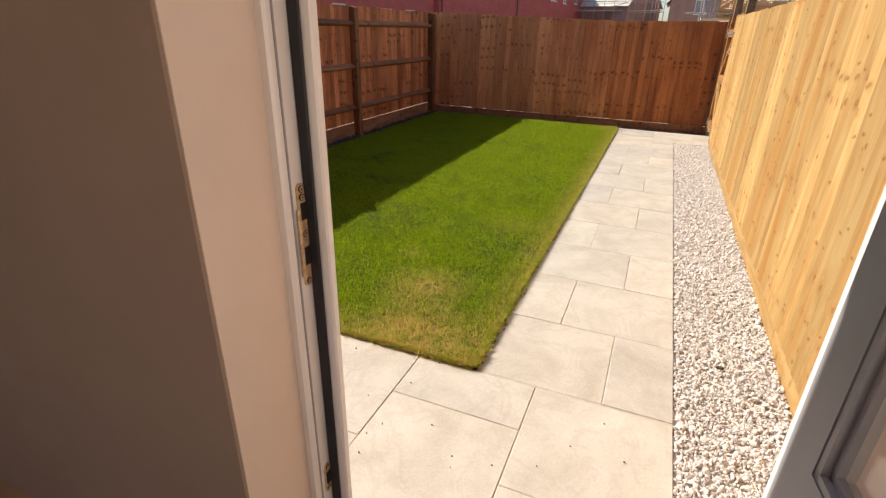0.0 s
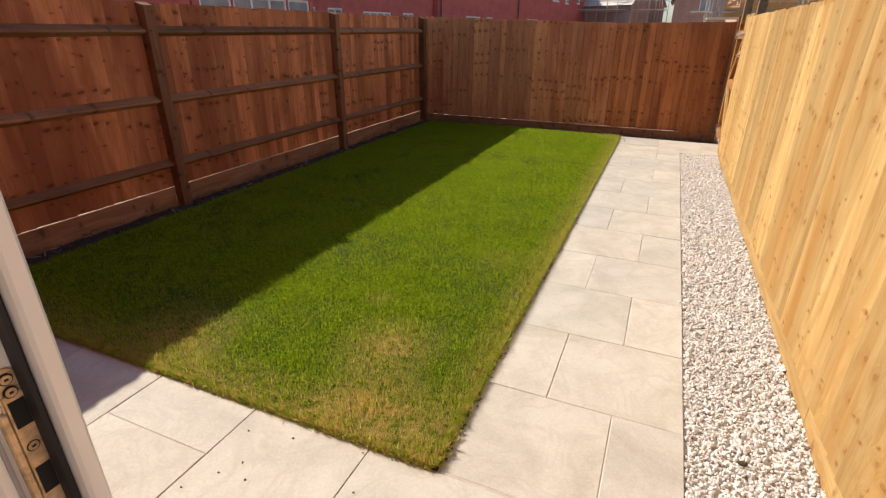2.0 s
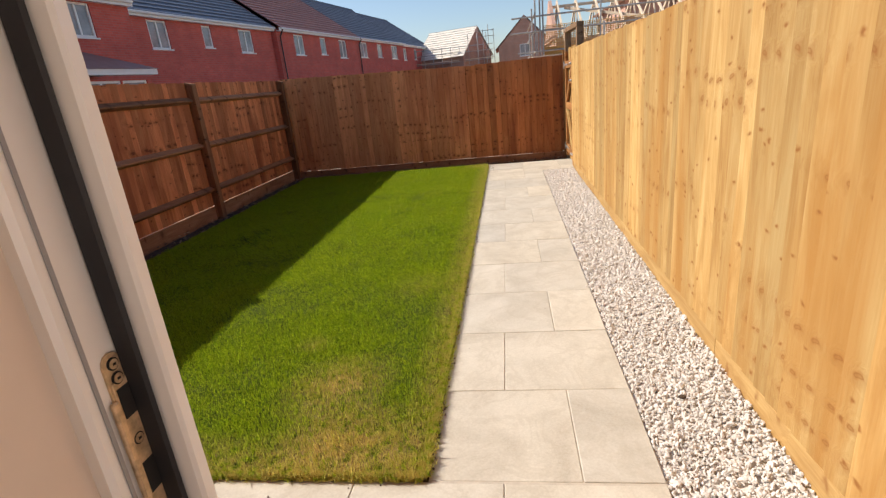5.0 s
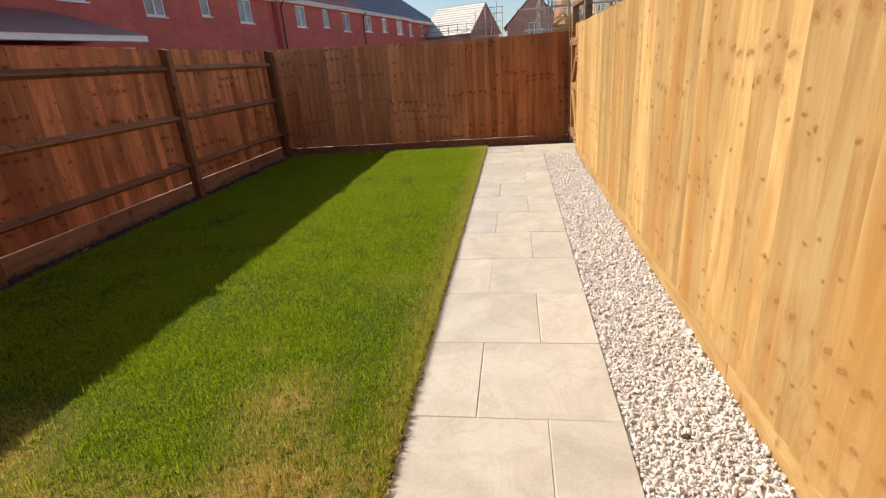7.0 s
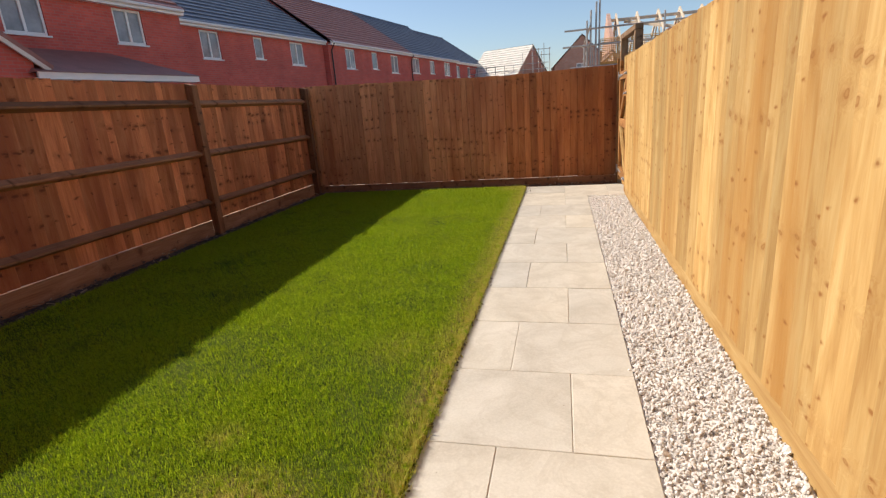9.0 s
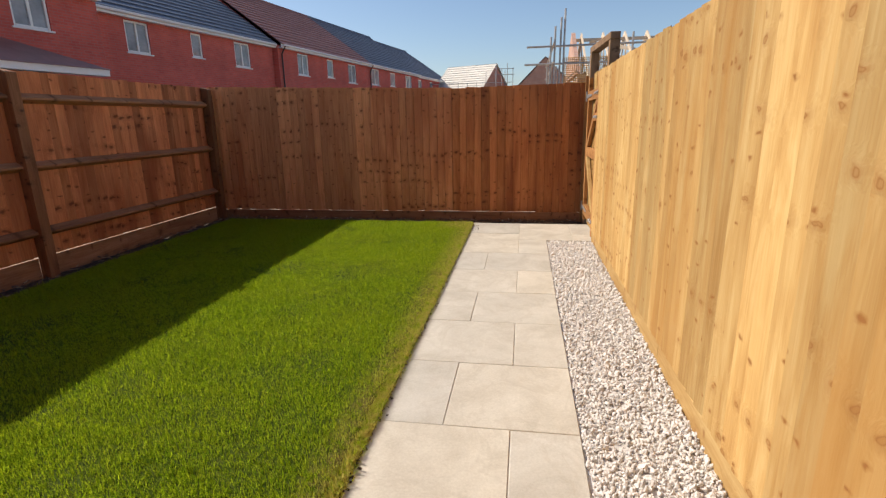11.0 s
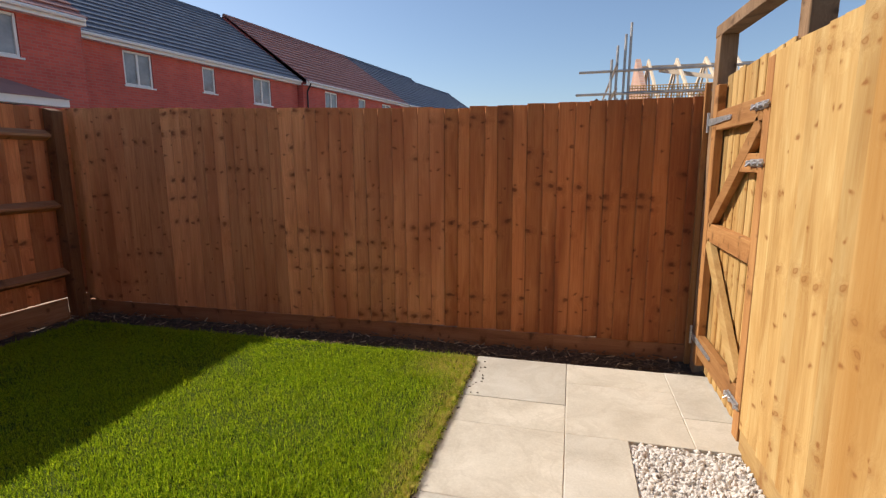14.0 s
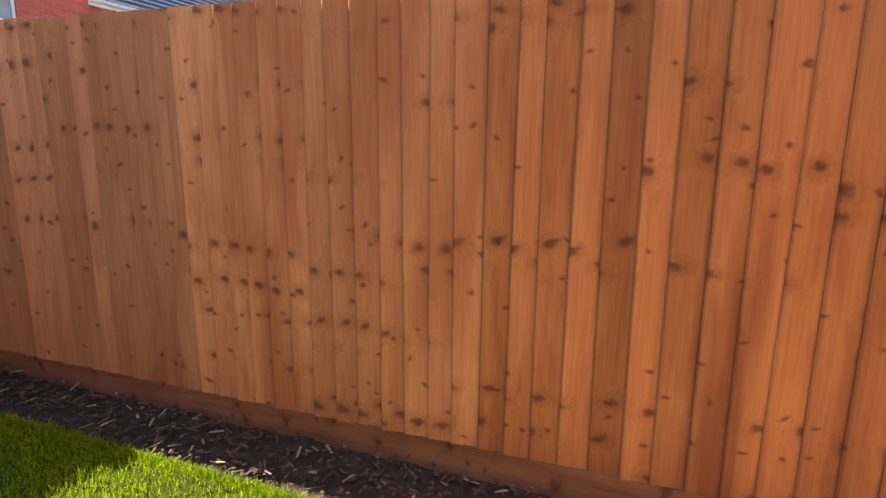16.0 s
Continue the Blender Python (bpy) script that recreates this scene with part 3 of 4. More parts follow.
def strike_plate(z0, z1, full):
    """A keep on the rebate face: a long plate with rounded ends, screws, and black pieces for shaded holes."""
    ob = root("strike_plate", (-0.688, 0.98, z0), "brass-coloured worn steel lock keep on the door jamb", "lock keep", "lock keeps on the jamb")
    bm = bmesh.new()
    outline = []
    for k in range(7):
        a = math.pi * k / 6
        outline.append((0.9795 + 0.0135 * math.cos(a), z1 - 0.0135 + 0.0135 * math.sin(a)))
    for k in range(7):
        a = math.pi + math.pi * k / 6
        outline.append((0.9795 + 0.0135 * math.cos(a), z0 + 0.0135 + 0.0135 * math.sin(a)))
    lo = [bm.verts.new((-0.6895, y, z)) for y, z in outline]
    hi = [bm.verts.new((-0.6865, y, z)) for y, z in outline]
    bm.faces.new(hi)
    for i in range(len(lo)):
        bm.faces.new((lo[i], lo[(i + 1) % len(lo)], hi[(i + 1) % len(lo)], hi[i]))
    bmesh.ops.recalc_face_normals(bm, faces=bm.faces)
    under(mesh_object("plate", bm, M_BRASS), ob)
    h = z1 - z0
    if full:
        holes = [(z0 + h * 0.66, z0 + h * 0.82), (z0 + h * 0.22, z0 + h * 0.40)]
        screws = [z1 - 0.014, z0 + 0.014, z0 + h * 0.53, z0 + h * 0.87]
        under(box("lip", (-0.687, 0.957, z0 + 0.03), (-0.6795, 0.967, z1 - 0.055), M_BRASS, bevel=0.002), ob)
        under(box("adjuster", (-0.687, 0.968, z0 + 0.055), (-0.6845, 0.991, z1 - 0.035), M_BRASS, bevel=0.001), ob)
    else:
        holes = [(z0 + h * 0.3, z0 + h * 0.7)]
        screws = [z1 - 0.013, z0 + 0.013]
    # nothing is cut: black pieces on the plate paint the shade of its recesses
    for a, b in holes:
        under(box("latch_hole_shade", (-0.6868, 0.9715, a), (-0.6838, 0.9895, b), M_DARK), ob)
    for z in screws:
        bm = bmesh.new()
        add_tube(bm, (-0.687, 0.9795, z), (-0.6832, 0.9795, z), 0.0062, 14)
        under(mesh_object("screw", bm, M_BRASS), ob)
        ring = bmesh.new()
        add_tube(ring, (-0.687, 0.9795, z), (-0.6842, 0.9795, z), 0.0078, 14)
        under(mesh_object("screw_recess_shade", ring, M_DARK), ob)
        under(box("screw_slot_shade", (-0.6835, 0.9772, z - 0.0016), (-0.6828, 0.9818, z + 0.0016), M_DARK), ob)


strike_plate(1.005, 1.255, True)
strike_plate(0.33, 0.435, False)

# the open leaf, swung into the room
leaf = root("door", (0.312, 0.985, 0.09), "open grey glazed door leaf with white edge", "door", kind="structure", turn=-84.0)
LL, LH = 0.90, 2.05
bm = bmesh.new()
for lo, hi in (((0, 0, 0), (0.10, 0.06, LH)), ((LL - 0.10, 0, 0), (LL, 0.06, LH)), ((0.10, 0, 0), (LL - 0.10, 0.06, 0.86)), ((0.10, 0, LH - 0.1), (LL - 0.10, 0.06, LH))):
    add_box(bm, lo, hi)
core = mesh_object("leaf", bm, M_UPVC, leaf, 0.003)
bm = bmesh.new()
for lo, hi in (((0.006, -0.004, 0.006), (0.098, -0.0005, LH - 0.006)), ((LL - 0.098, -0.004, 0.006), (LL - 0.006, -0.0005, LH - 0.006)), ((0.098, -0.004, 0.006), (LL - 0.098, -0.0005, 0.858)), ((0.098, -0.004, LH - 0.098), (LL - 0.098, -0.0005, LH - 0.006))):
    add_box(bm, lo, hi)
mesh_object("facing", bm, M_GREY, leaf)
bm = bmesh.new()
for d, y0, y1 in ((0.0, -0.002, 0.016), (0.014, 0.010, 0.022)):
    x0, x1, z0, z1 = 0.10 + d, LL - 0.10 - d, 0.86 + d, LH - 0.1 - d
    for lo, hi in (((x0, y0, z0), (x0 + 0.014, y1, z1)), ((x1 - 0.014, y0, z0), (x1, y1, z1)), ((x0, y0, z0), (x1, y1, z0 + 0.014)), ((x0, y0, z1 - 0.014), (x1, y1, z1))):
        add_box(bm, lo, hi)
mesh_object("glazing_bead", bm, M_GREY, leaf)
pane = box("pane", (0.10, 0.026, 0.86), (LL - 0.10, 0.032, LH - 0.10), M_GLASS, leaf)
pane.visible_shadow = False


# ---- fences ----
def feather_board(name, width, height, mat, thick=0.016, thin=0.006, flip=False):
    """A feather-edge board, local x across, y towards the viewer's side negative, z up from 0."""
    bm = bmesh.new()
    pts = ((0, 0), (width, 0), (width, -thick + 0.005), (width - 0.006, -thick), (0, -thin))
    if flip:
        pts = tuple((width - x, y) for x, y in pts)
    rings = [[bm.verts.new((x, y, z)) for x, y in pts] for z in (0, height)]
    k = len(pts)
    for i in range(k):
        bm.faces.new((rings[0][i], rings[0][(i + 1) % k], rings[1][(i + 1) % k], rings[1][i]))
    bm.faces.new(rings[0][::-1])
    bm.faces.new(rings[1])
    bmesh.ops.recalc_face_normals(bm, faces=bm.faces)
    me = bpy.data.meshes.new(name)
    bm.to_mesh(me)
    bm.free()
    me.materials.append(mat)
    return me


def board_run(parent, mat, start, length, base, top, to_world, turn, pitch, height_ref, lean=0.25, flip=False, deep=0.013, change=99.0, ragged=0.0):
    """Overlapping boards along a line; top is a function of the distance along."""
    mats = mat if isinstance(mat, tuple) else (mat,)
    shapes = [feather_board("board", w, height_ref, m, t, n, flip) for m in mats for w, t, n in ((0.124, deep, 0.006), (0.119, deep + 0.002, 0.007), (0.129, deep - 0.001, 0.005))]
    s, i = start, 0
    rng = random.Random(int(length * 100) + int(turn))
    while s < start + length:
        me = shapes[rng.randrange(3) + (3 if s > change else 0)]
        ob = new("board", me)
        ob.parent = parent
        x, y = to_world(s)
        foot = base - rng.choice((0.0, 0.4, 0.7, 1.0, 1.0)) * ragged
        h = top(s) - foot + rng.uniform(-0.006, 0.006)
        m = pose(x, y, foot, rng.uniform(-0.12, 0.12), rng.uniform(-lean, lean), turn + rng.uniform(-0.8, 0.8)) @ Matrix.Diagonal((1, 1, h / height_ref, 1))
        ob.matrix_parent_inverse = parent.matrix_basis.inverted()
        ob.matrix_basis = m
        s += pitch * rng.uniform(0.93, 1.08)
        i += 1
    return i


# west fence: posts and rails face the lawn
west = root("fence_west", (FENCE_W, 5.6, 0), "red-brown close-board timber fence with posts and rails", "fence", kind="structure")


def post(x, y, top, parent):
    bm = bmesh.new()
    add_box(bm, (x - 0.05, y - 0.05, -0.05), (x + 0.05, y + 0.05, top - 0.018))
    up = [v for v in bm.verts if v.co.z > 0.5]
    for v in up:
        v.co.z += 0.022 if v.co.x < x else -0.006
    under(mesh_object("post", bm, M_POST, bevel=0.004), parent)


POSTS = (-1.5, 1.29, 4.16, 7.03, 9.82)
for y in POSTS[1:]:
    post(FENCE_W + 0.07, y, 1.835, west)
for a, b in zip(POSTS[1:], POSTS[2:]):
    for z in (1.60, 1.0, 0.40):
        bm = bmesh.new()
        # arris rail: a triangle with its long face to the boards
        tri = ((FENCE_W + 0.022, z - 0.045), (FENCE_W + 0.088, z - 0.012), (FENCE_W + 0.088, z + 0.006), (FENCE_W + 0.022, z + 0.045))
        rr = [[bm.verts.new((x, y, zz + (0.006 if (k == 1) else 0))) for x, zz in tri] for k, y in enumerate((a + 0.04, b - 0.04))]
        for i in range(4):
            bm.faces.new((rr[0][i], rr[0][(i + 1) % 4], rr[1][(i + 1) % 4], rr[1][i]))
        bm.faces.new(rr[0][::-1])
        bm.faces.new(rr[1])
        bmesh.ops.recalc_face_normals(bm, faces=bm.faces)
        under(mesh_object("rail", bm, M_RAIL), west)
    under(box("gravel_board", (FENCE_W + 0.0, a + 0.05, -0.03), (FENCE_W + 0.024, b - 0.05, 0.165), M_RAIL, bevel=0.002), west)

under(box("gravel_board", (FENCE_W, 9.872, -0.03), (FENCE_W + 0.024, 9.99, 0.165), M_RAIL, bevel=0.002), west)

# north fence: boards face the lawn
north = root("fence_north", (-1.8, FENCE_N, 0), "red-brown stained feather-edge timber fence", "fence", kind="structure")
for x0, x1 in ((-4.45, -3.0), (-2.9995, -0.1), (-0.0995, 0.86)):
    under(box("gravel_board", (x0, FENCE_N - 0.006, -0.04), (x1, FENCE_N + 0.02, 0.098), M_RAILX, bevel=0.002), north)
for x in (-4.36, -1.6, 0.72):
    post(x, FENCE_N + 0.11, 1.7, north)
for z in (1.5, 0.95, 0.4):
    under(box("rail", (-4.36, FENCE_N + 0.03, z - 0.04), (0.75, FENCE_N + 0.075, z + 0.04), M_RAILX), north)

# east fence: fresh boards face the garden
east = root("fence_east", (FENCE_E, 5.0, 0), "new pale yellow pine feather-edge timber fence", "fence", kind="structure")
for y0, y1 in ((1.13, 3.0), (3.005, 5.9), (5.905, 8.84)):
    under(box("gravel_board", (FENCE_E - 0.008, y0, -0.04), (FENCE_E + 0.018, y1, 0.105), M_PINEY, bevel=0.002), east)
for z in (1.55, 0.95, 0.4):
    under(box("rail", (FENCE_E + 0.03, 1.13, z - 0.04), (FENCE_E + 0.075, 8.84, z + 0.04), M_PINEY), east)

# the gate, its posts and header
gate = root("gate", (0.85, 9.36, 0.05), "closed ledged and braced timber garden gate", "gate")
GX = 0.80
under(box("stile", (GX, 9.72, 0.06), (GX + 0.045, 9.80, 1.80), M_GATE, bevel=0.003), gate)
under(box("stile", (GX, 8.87, 0.02), (GX + 0.045, 8.95, 1.80), M_GATE, bevel=0.003), gate)
for z, h in ((1.59, 0.11), (0.93, 0.11), (0.20, 0.13)):
    under(box("rail", (GX + 0.002, 8.955, z - h / 2), (GX + 0.043, 9.715, z + h / 2), M_GATEY, bevel=0.003), gate)
under(box("rail", (GX + 0.004, 8.955, 1.30), (GX + 0.043, 9.22, 1.39), M_GATEY, bevel=0.003), gate)
under(beam("brace", (GX + 0.020, 9.70, 0.99), (GX + 0.020, 9.0, 1.53), 0.036, 0.085, M_GATEY, bevel=0.002), gate)
under(beam("brace", (GX + 0.020, 9.70, 0.87), (GX + 0.020, 9.0, 0.27), 0.036, 0.085, M_PINEY, bevel=0.002), gate)
gate_frame = root("gate_posts", (0.88, 9.36, 0), "dark timber gate posts with a header beam", "gate frame")
under(box("post", (0.815, 9.83, -0.05), (0.915, 9.93, 2.10), M_GPOST, bevel=0.004), gate_frame)
under(box("post", (0.868, 8.76, -0.05), (0.968, 8.855, 2.10), M_GPOST, bevel=0.004), gate_frame)
under(beam("header", (0.915, 8.74, 2.135), (0.865, 9.95, 2.135), 0.10, 0.07, M_GPOST, bevel=0.004), gate_frame)
under(box("cover_strip", (0.782, 9.94, -0.02), (0.8145, 9.976, 1.84), M_GATE, bevel=0.002), gate_frame)


def strap_hinge(z):
    """A galvanised strap hinge over a rail, tapering away from its knuckle."""
    ob = root("strap_hinge", (GX, 9.8, z), "galvanised steel strap hinge on the gate", "hinge", "gate hinges")
    bm = bmesh.new()
    pts = ((9.86, z - 0.022), (9.86, z + 0.022), (9.42, z + 0.012), (9.41, z), (9.42, z - 0.012))
    rr = [[bm.verts.new((x, y, zz)) for y, zz in pts] for x in (GX - 0.006, GX - 0.0005)]
    for i in range(5):
        bm.faces.new((rr[0][i], rr[0][(i + 1) % 5], rr[1][(i + 1) % 5], rr[1][i]))
    bm.faces.new(rr[0])
    bm.faces.new(rr[1][::-1])
    bmesh.ops.recalc_face_normals(bm, faces=bm.faces)
    under(mesh_object("strap", bm, M_STEEL), ob)
    bm = bmesh.new()
    add_tube(bm, (GX - 0.006, 9.868, z - 0.06), (GX - 0.006, 9.868, z + 0.06), 0.009)
    under(mesh_object("knuckle", bm, M_STEEL), ob)
    for y in (9.80, 9.68, 9.55, 9.46):
        bm = bmesh.new()
        add_tube(bm, (GX - 0.0095, y, z), (GX - 0.005, y, z), 0.006)
        under(mesh_object("bolt_head", bm, M_STEEL), ob)


def slide_bolt(z, y=8.97):
    """A galvanised tower bolt at the closing stile."""
    ob = root("slide_bolt", (GX, y, z), "galvanised steel slide bolt on the gate", "bolt", "gate bolts")
    under(box("plate", (GX - 0.004, y - 0.085, z - 0.018), (GX - 0.0005, y + 0.08, z + 0.018), M_STEEL, bevel=0.001), ob)
    bm = bmesh.new()
    add_tube(bm, (GX - 0.013, y - 0.12, z), (GX - 0.013, y + 0.09, z), 0.0065)
    add_tube(bm, (GX - 0.014, y + 0.04, z), (GX - 0.034, y + 0.04, z - 0.016), 0.005)
    under(mesh_object("rod", bm, M_STEEL), ob)
    for d in (-0.075, 0.0, 0.075):
        under(box("staple", (GX - 0.022, y + d - 0.009, z - 0.014), (GX - 0.0005, y + d + 0.009, z + 0.012), M_STEEL, bevel=0.003), ob)


for z in (1.59, 0.22):
    strap_hinge(z)
for z in (1.60, 1.345, 0.19):
    slide_bolt(z)


# ---- neighbouring terrace ----
def window_part(parent, x0, x1, z0, z1, y=0.0, lights=2, blind=0.0):
    w = new("window")
    w.parent = parent
    w.matrix_basis = pose(x0, y, z0)
    W, H, f = x1 - x0, z1 - z0, 0.065
    spans = [((0, 0.03, 0), (f, 0.10, H)), ((W - f, 0.03, 0), (W, 0.10, H)), ((f, 0.03, 0), (W - f, 0.10, f)), ((f, 0.03, H - f), (W - f, 0.10, H))]
    for k in range(1, lights):
        c = W * k / lights
        spans.append(((c - f * 0.55, 0.03, f), (c + f * 0.55, 0.10, H - f)))
    boxes("frame", spans, M_WHITE, w, 0.006)
    box("pane", (f * 0.8, 0.07, f * 0.8), (W - f * 0.8, 0.08, H - f * 0.8), M_PANE, w)
    box("sill", (-0.06, -0.05, -0.05), (W + 0.06, 0.10, -0.002), M_WHITE, w, 0.006)
    return w


def course_roof(name, x0, x1, y0, z0, y1, z1, mat, parent, gauge=0.33):
    """A pitched roof of stepped tile courses from the eave (y0, z0) to the ridge (y1, z1)."""
    run, rise = y1 - y0, z1 - z0
    slope = math.hypot(run, rise)
    n = int(slope / gauge)
    bm = bmesh.new()
    ny, nz = -rise / slope * (1 if run > 0 else -1), abs(run) / slope
    for k in range(n):
        a, b = k / n, (k + 1.12) / n
        pa, pb = (y0 + run * a + ny * 0.045, z0 + rise * a + nz * 0.045), (y0 + run * b, z0 + rise * b)
        qa = (y0 + run * a, z0 + rise * a)
        v = [bm.verts.new(p) for p in ((x0, *pa), (x1, *pa), (x1, *pb), (x0, *pb), (x0, *qa), (x1, *qa))]
        bm.faces.new((v[0], v[1], v[2], v[3]))
        bm.faces.new((v[4], v[5], v[1], v[0]))
    bmesh.ops.recalc_face_normals(bm, faces=bm.faces)
    return mesh_object(name, bm, mat, parent)


ROW_TURN = 81.6
ROW_AT = Vector((-13.0, 18.7, 0))


def terrace_house(u0, u1, v, mat_roof, windows, doors, label, eave=4.92, ridge=8.2, end_wall=False, split=None):
    """One house of the row: x along the row, y away from the garden."""
    base = Matrix.Translation(ROW_AT) @ pose(0, 0, 0, 0, 0, ROW_TURN) @ pose(u0, -v, 0)
    h = new("house")
    h.matrix_world = base
    tagged(h, label, "house", "terrace of brick houses")
    W, D = u1 - u0, 8.6
    holes = [(a - u0, b - u0, c, d) for a, b, c, d, _ in windows + doors]
    wall_holes("wall", W, eave + 0.05, 0.3, holes, M_BRICK, h)
    # gable ends and back
    bm = bmesh.new()
    for x0, x1 in ((0, 0.3), (W - 0.3, W)):
        pts = ((0.302, 0), (D, 0), (D, eave), (D / 2, ridge - 0.08), (0.302, eave + 0.15))
        rr = [[bm.verts.new((x, y, z)) for y, z in pts] for x in (x0, x1)]
        for i in range(5):
            bm.faces.new((rr[0][i], rr[0][(i + 1) % 5], rr[1][(i + 1) % 5], rr[1][i]))
        bm.faces.new(rr[0][::-1])
        bm.faces.new(rr[1])
    add_box(bm, (0.302, D - 0.3, 0), (W - 0.302, D - 0.002, eave))
    bmesh.ops.recalc_face_normals(bm, faces=bm.faces)
    mesh_object("gable", bm, M_BRICK, h)
    # black sheet standing in for the dimness of the rooms behind the windows
    box("room_shade_sheet", (0.32, 0.9, 0), (W - 0.32, 1.0, eave - 0.1), M_DARK, h)
    course_roof("roof", -0.02, W + 0.02, -0.28, eave + 0.06, D / 2, ridge, mat_roof, h)
    course_roof("roof", -0.02, W + 0.02, D + 0.28, eave + 0.06, D / 2, ridge, mat_roof, h)
    bm = bmesh.new()
    add_tube(bm, (-0.02, D / 2, ridge), (W + 0.02, D / 2, ridge), 0.09, 10)
    mesh_object("ridge_tiles", bm, mat_roof, h)
    for x in (0.03, W - 0.03):
        beam("verge", (x, -0.26, eave + 0.085), (x, D / 2, ridge + 0.025), 0.05, 0.03, mat_roof, h)
    box("fascia", (0.0, -0.24, eave - 0.10), (W, -0.20, eave + 0.09), M_WHITE, h)
    box("soffit", (0.0, -0.198, eave - 0.09), (W, -0.004, eave - 0.06), M_WHITE, h)
    bm = bmesh.new()
    add_tube(bm, (0.05, -0.29, eave + 0.03), (W - 0.05, -0.29, eave + 0.03), 0.055, 8)
    mesh_object("gutter", bm, M_WHITE, h)
    bm = bmesh.new()
    add_tube(bm, (0.22, -0.29, eave), (0.22, -0.07, eave - 0.35), 0.035)
    add_tube(bm, (0.22, -0.07, eave - 0.35), (0.22, -0.07, 0.1), 0.035)
    mesh_object("downpipe", bm, M_PIPE, h)
    for a, b, c, d, n in windows:
        window_part(h, a - u0, b - u0, c, d, 0.0, n)
    for a, b, c, d, n in doors:
        window_part(h, a - u0, b - u0, c, d, 0.0, n)
    return h


terrace_house(-12.6, -1.42, 0.9, M_TILER, [(-6.7, -5.7, 3.85, 4.8, 2), (-3.78, -2.85, 3.83, 4.8, 2)], [], "red brick house with red tiled roof")
terrace_house(-1.40, 8.55, -0.3, M_TILEB, [(0.5, 1.45, 3.76, 4.78, 2), (3.4, 3.95, 3.9, 4.78, 1), (5.85, 6.85, 3.76, 4.78, 2)], [(-0.35, 0.05, 1.3, 2.42, 1), (0.7, 1.6, 1.3, 2.42, 2), (2.9, 4.95, 0.1, 2.35, 4), (5.9, 6.8, 1.3, 2.36, 2)], "red brick house with dark grey tiled roof")
terrace_house(8.57, 18.45, 0.0, M_TILER, [(10.2, 11.2, 3.72, 4.77, 2), (13.15, 13.85, 3.8, 4.77, 1), (15.65, 16.7, 3.66, 4.75, 2)], [(11.6, 13.4, 0.1, 2.35, 3), (14.2, 15.0, 1.3, 2.35, 2)], "red brick house with red tiled roof")
terrace_house(18.47, 28.1, 0.0, M_TILEB, [(18.95, 20.2, 3.74, 4.77, 2), (22.15, 23.1, 3.8, 4.74, 1), (25.2, 26.55, 3.74, 4.76, 2)], [(20.5, 22.5, 0.1, 2.35, 3)], "red brick house with dark grey tiled roof")
terrace_house(28.12, 37.2, -0.3, M_TILEB, [(28.7, 29.8, 3.7, 4.7, 2), (32.0, 32.8, 3.8, 4.7, 1), (34.6, 36.0, 3.7, 4.7, 2)], [], "red brick end house with dark grey tiled roof", ridge=8.1)

# single-storey glazed extension on the first house
ext = new("extension")
ext.matrix_world = Matrix.Translation(ROW_AT) @ pose(0, 0, 0, 0, 0, ROW_TURN) @ pose(-7.5, -3.0, 0)
tagged(ext, "brick and white-glazed rear extension with red tiled roof", "extension")
wall_holes("wall", 4.1, 2.45, 0.28, [(0.2, 1.15, 0.9, 2.42), (1.2, 3.05, 0.1, 2.42), (3.1, 3.95, 0.9, 2.42)], M_BRICK, ext)
for x0, x1 in ((0, 0.28), (3.82, 4.1)):
    box("wall", (x0, 0.282, 0), (x1, 2.09, 2.45), M_BRICK, ext)
for a, b, c, n in ((0.2, 1.15, 0.9, 1), (1.2, 3.05, 0.1, 3), (3.1, 3.95, 0.9, 1)):
    window_part(ext, a, b, c, 2.42, 0.0, n)
box("fascia", (-0.15, -0.26, 2.55), (4.15, -0.20, 2.70), M_WHITE, ext)
box("soffit", (-0.15, -0.198, 2.55), (4.15, 0.0, 2.59), M_WHITE, ext)
bm = bmesh.new()
hip = [bm.verts.new(p) for p in ((-0.2, -0.3, 2.70), (4.2, -0.3, 2.70), (3.3, 2.08, 3.52), (0.6, 2.08, 3.52), (-0.2, 2.08, 2.70), (4.2, 2.08, 2.70))]
for f in ((0, 1, 2, 3), (0, 3, 4), (1, 5, 2), (0, 4, 5, 1), (4, 3, 2, 5)):
    bm.faces.new([hip[i] for i in f])
bmesh.ops.recalc_face_normals(bm, faces=bm.faces)
mesh_object("roof", bm, M_TILER, ext)

# gable-fronted neighbour
nb = new("house")
nb.matrix_world = Matrix.Translation(ROW_AT) @ pose(0, 0, 0, 0, 0, ROW_TURN) @ pose(-16.6, -3.0, 0)
tagged(nb, "red brick gable-fronted neighbouring house with tiled roof", "house")
bm = bmesh.new()
pts = ((0, 0), (9.05, 0), (9.05, 2.95), (4.5, 6.4), (0, 2.95))
rr = [[bm.verts.new((x, y, z)) for x, z in pts] for y in (0.0, 6.0)]
for i in range(5):
    bm.faces.new((rr[0][i], rr[0][(i + 1) % 5], rr[1][(i + 1) % 5], rr[1][i]))
bm.faces.new(rr[0][::-1])
bm.faces.new(rr[1])
bmesh.ops.recalc_face_normals(bm, faces=bm.faces)
mesh_object("wall", bm, M_BRICK, nb)
bm = bmesh.new()
for sx in (9.35, -0.3):
    add_beam(bm, (sx, 3.0, 2.80), (4.5, 3.0, 6.47), 6.3, 0.09, up=(1, 0, 0.75 if sx > 0 else -0.75))
bmesh.ops.recalc_face_normals(bm, faces=bm.faces)
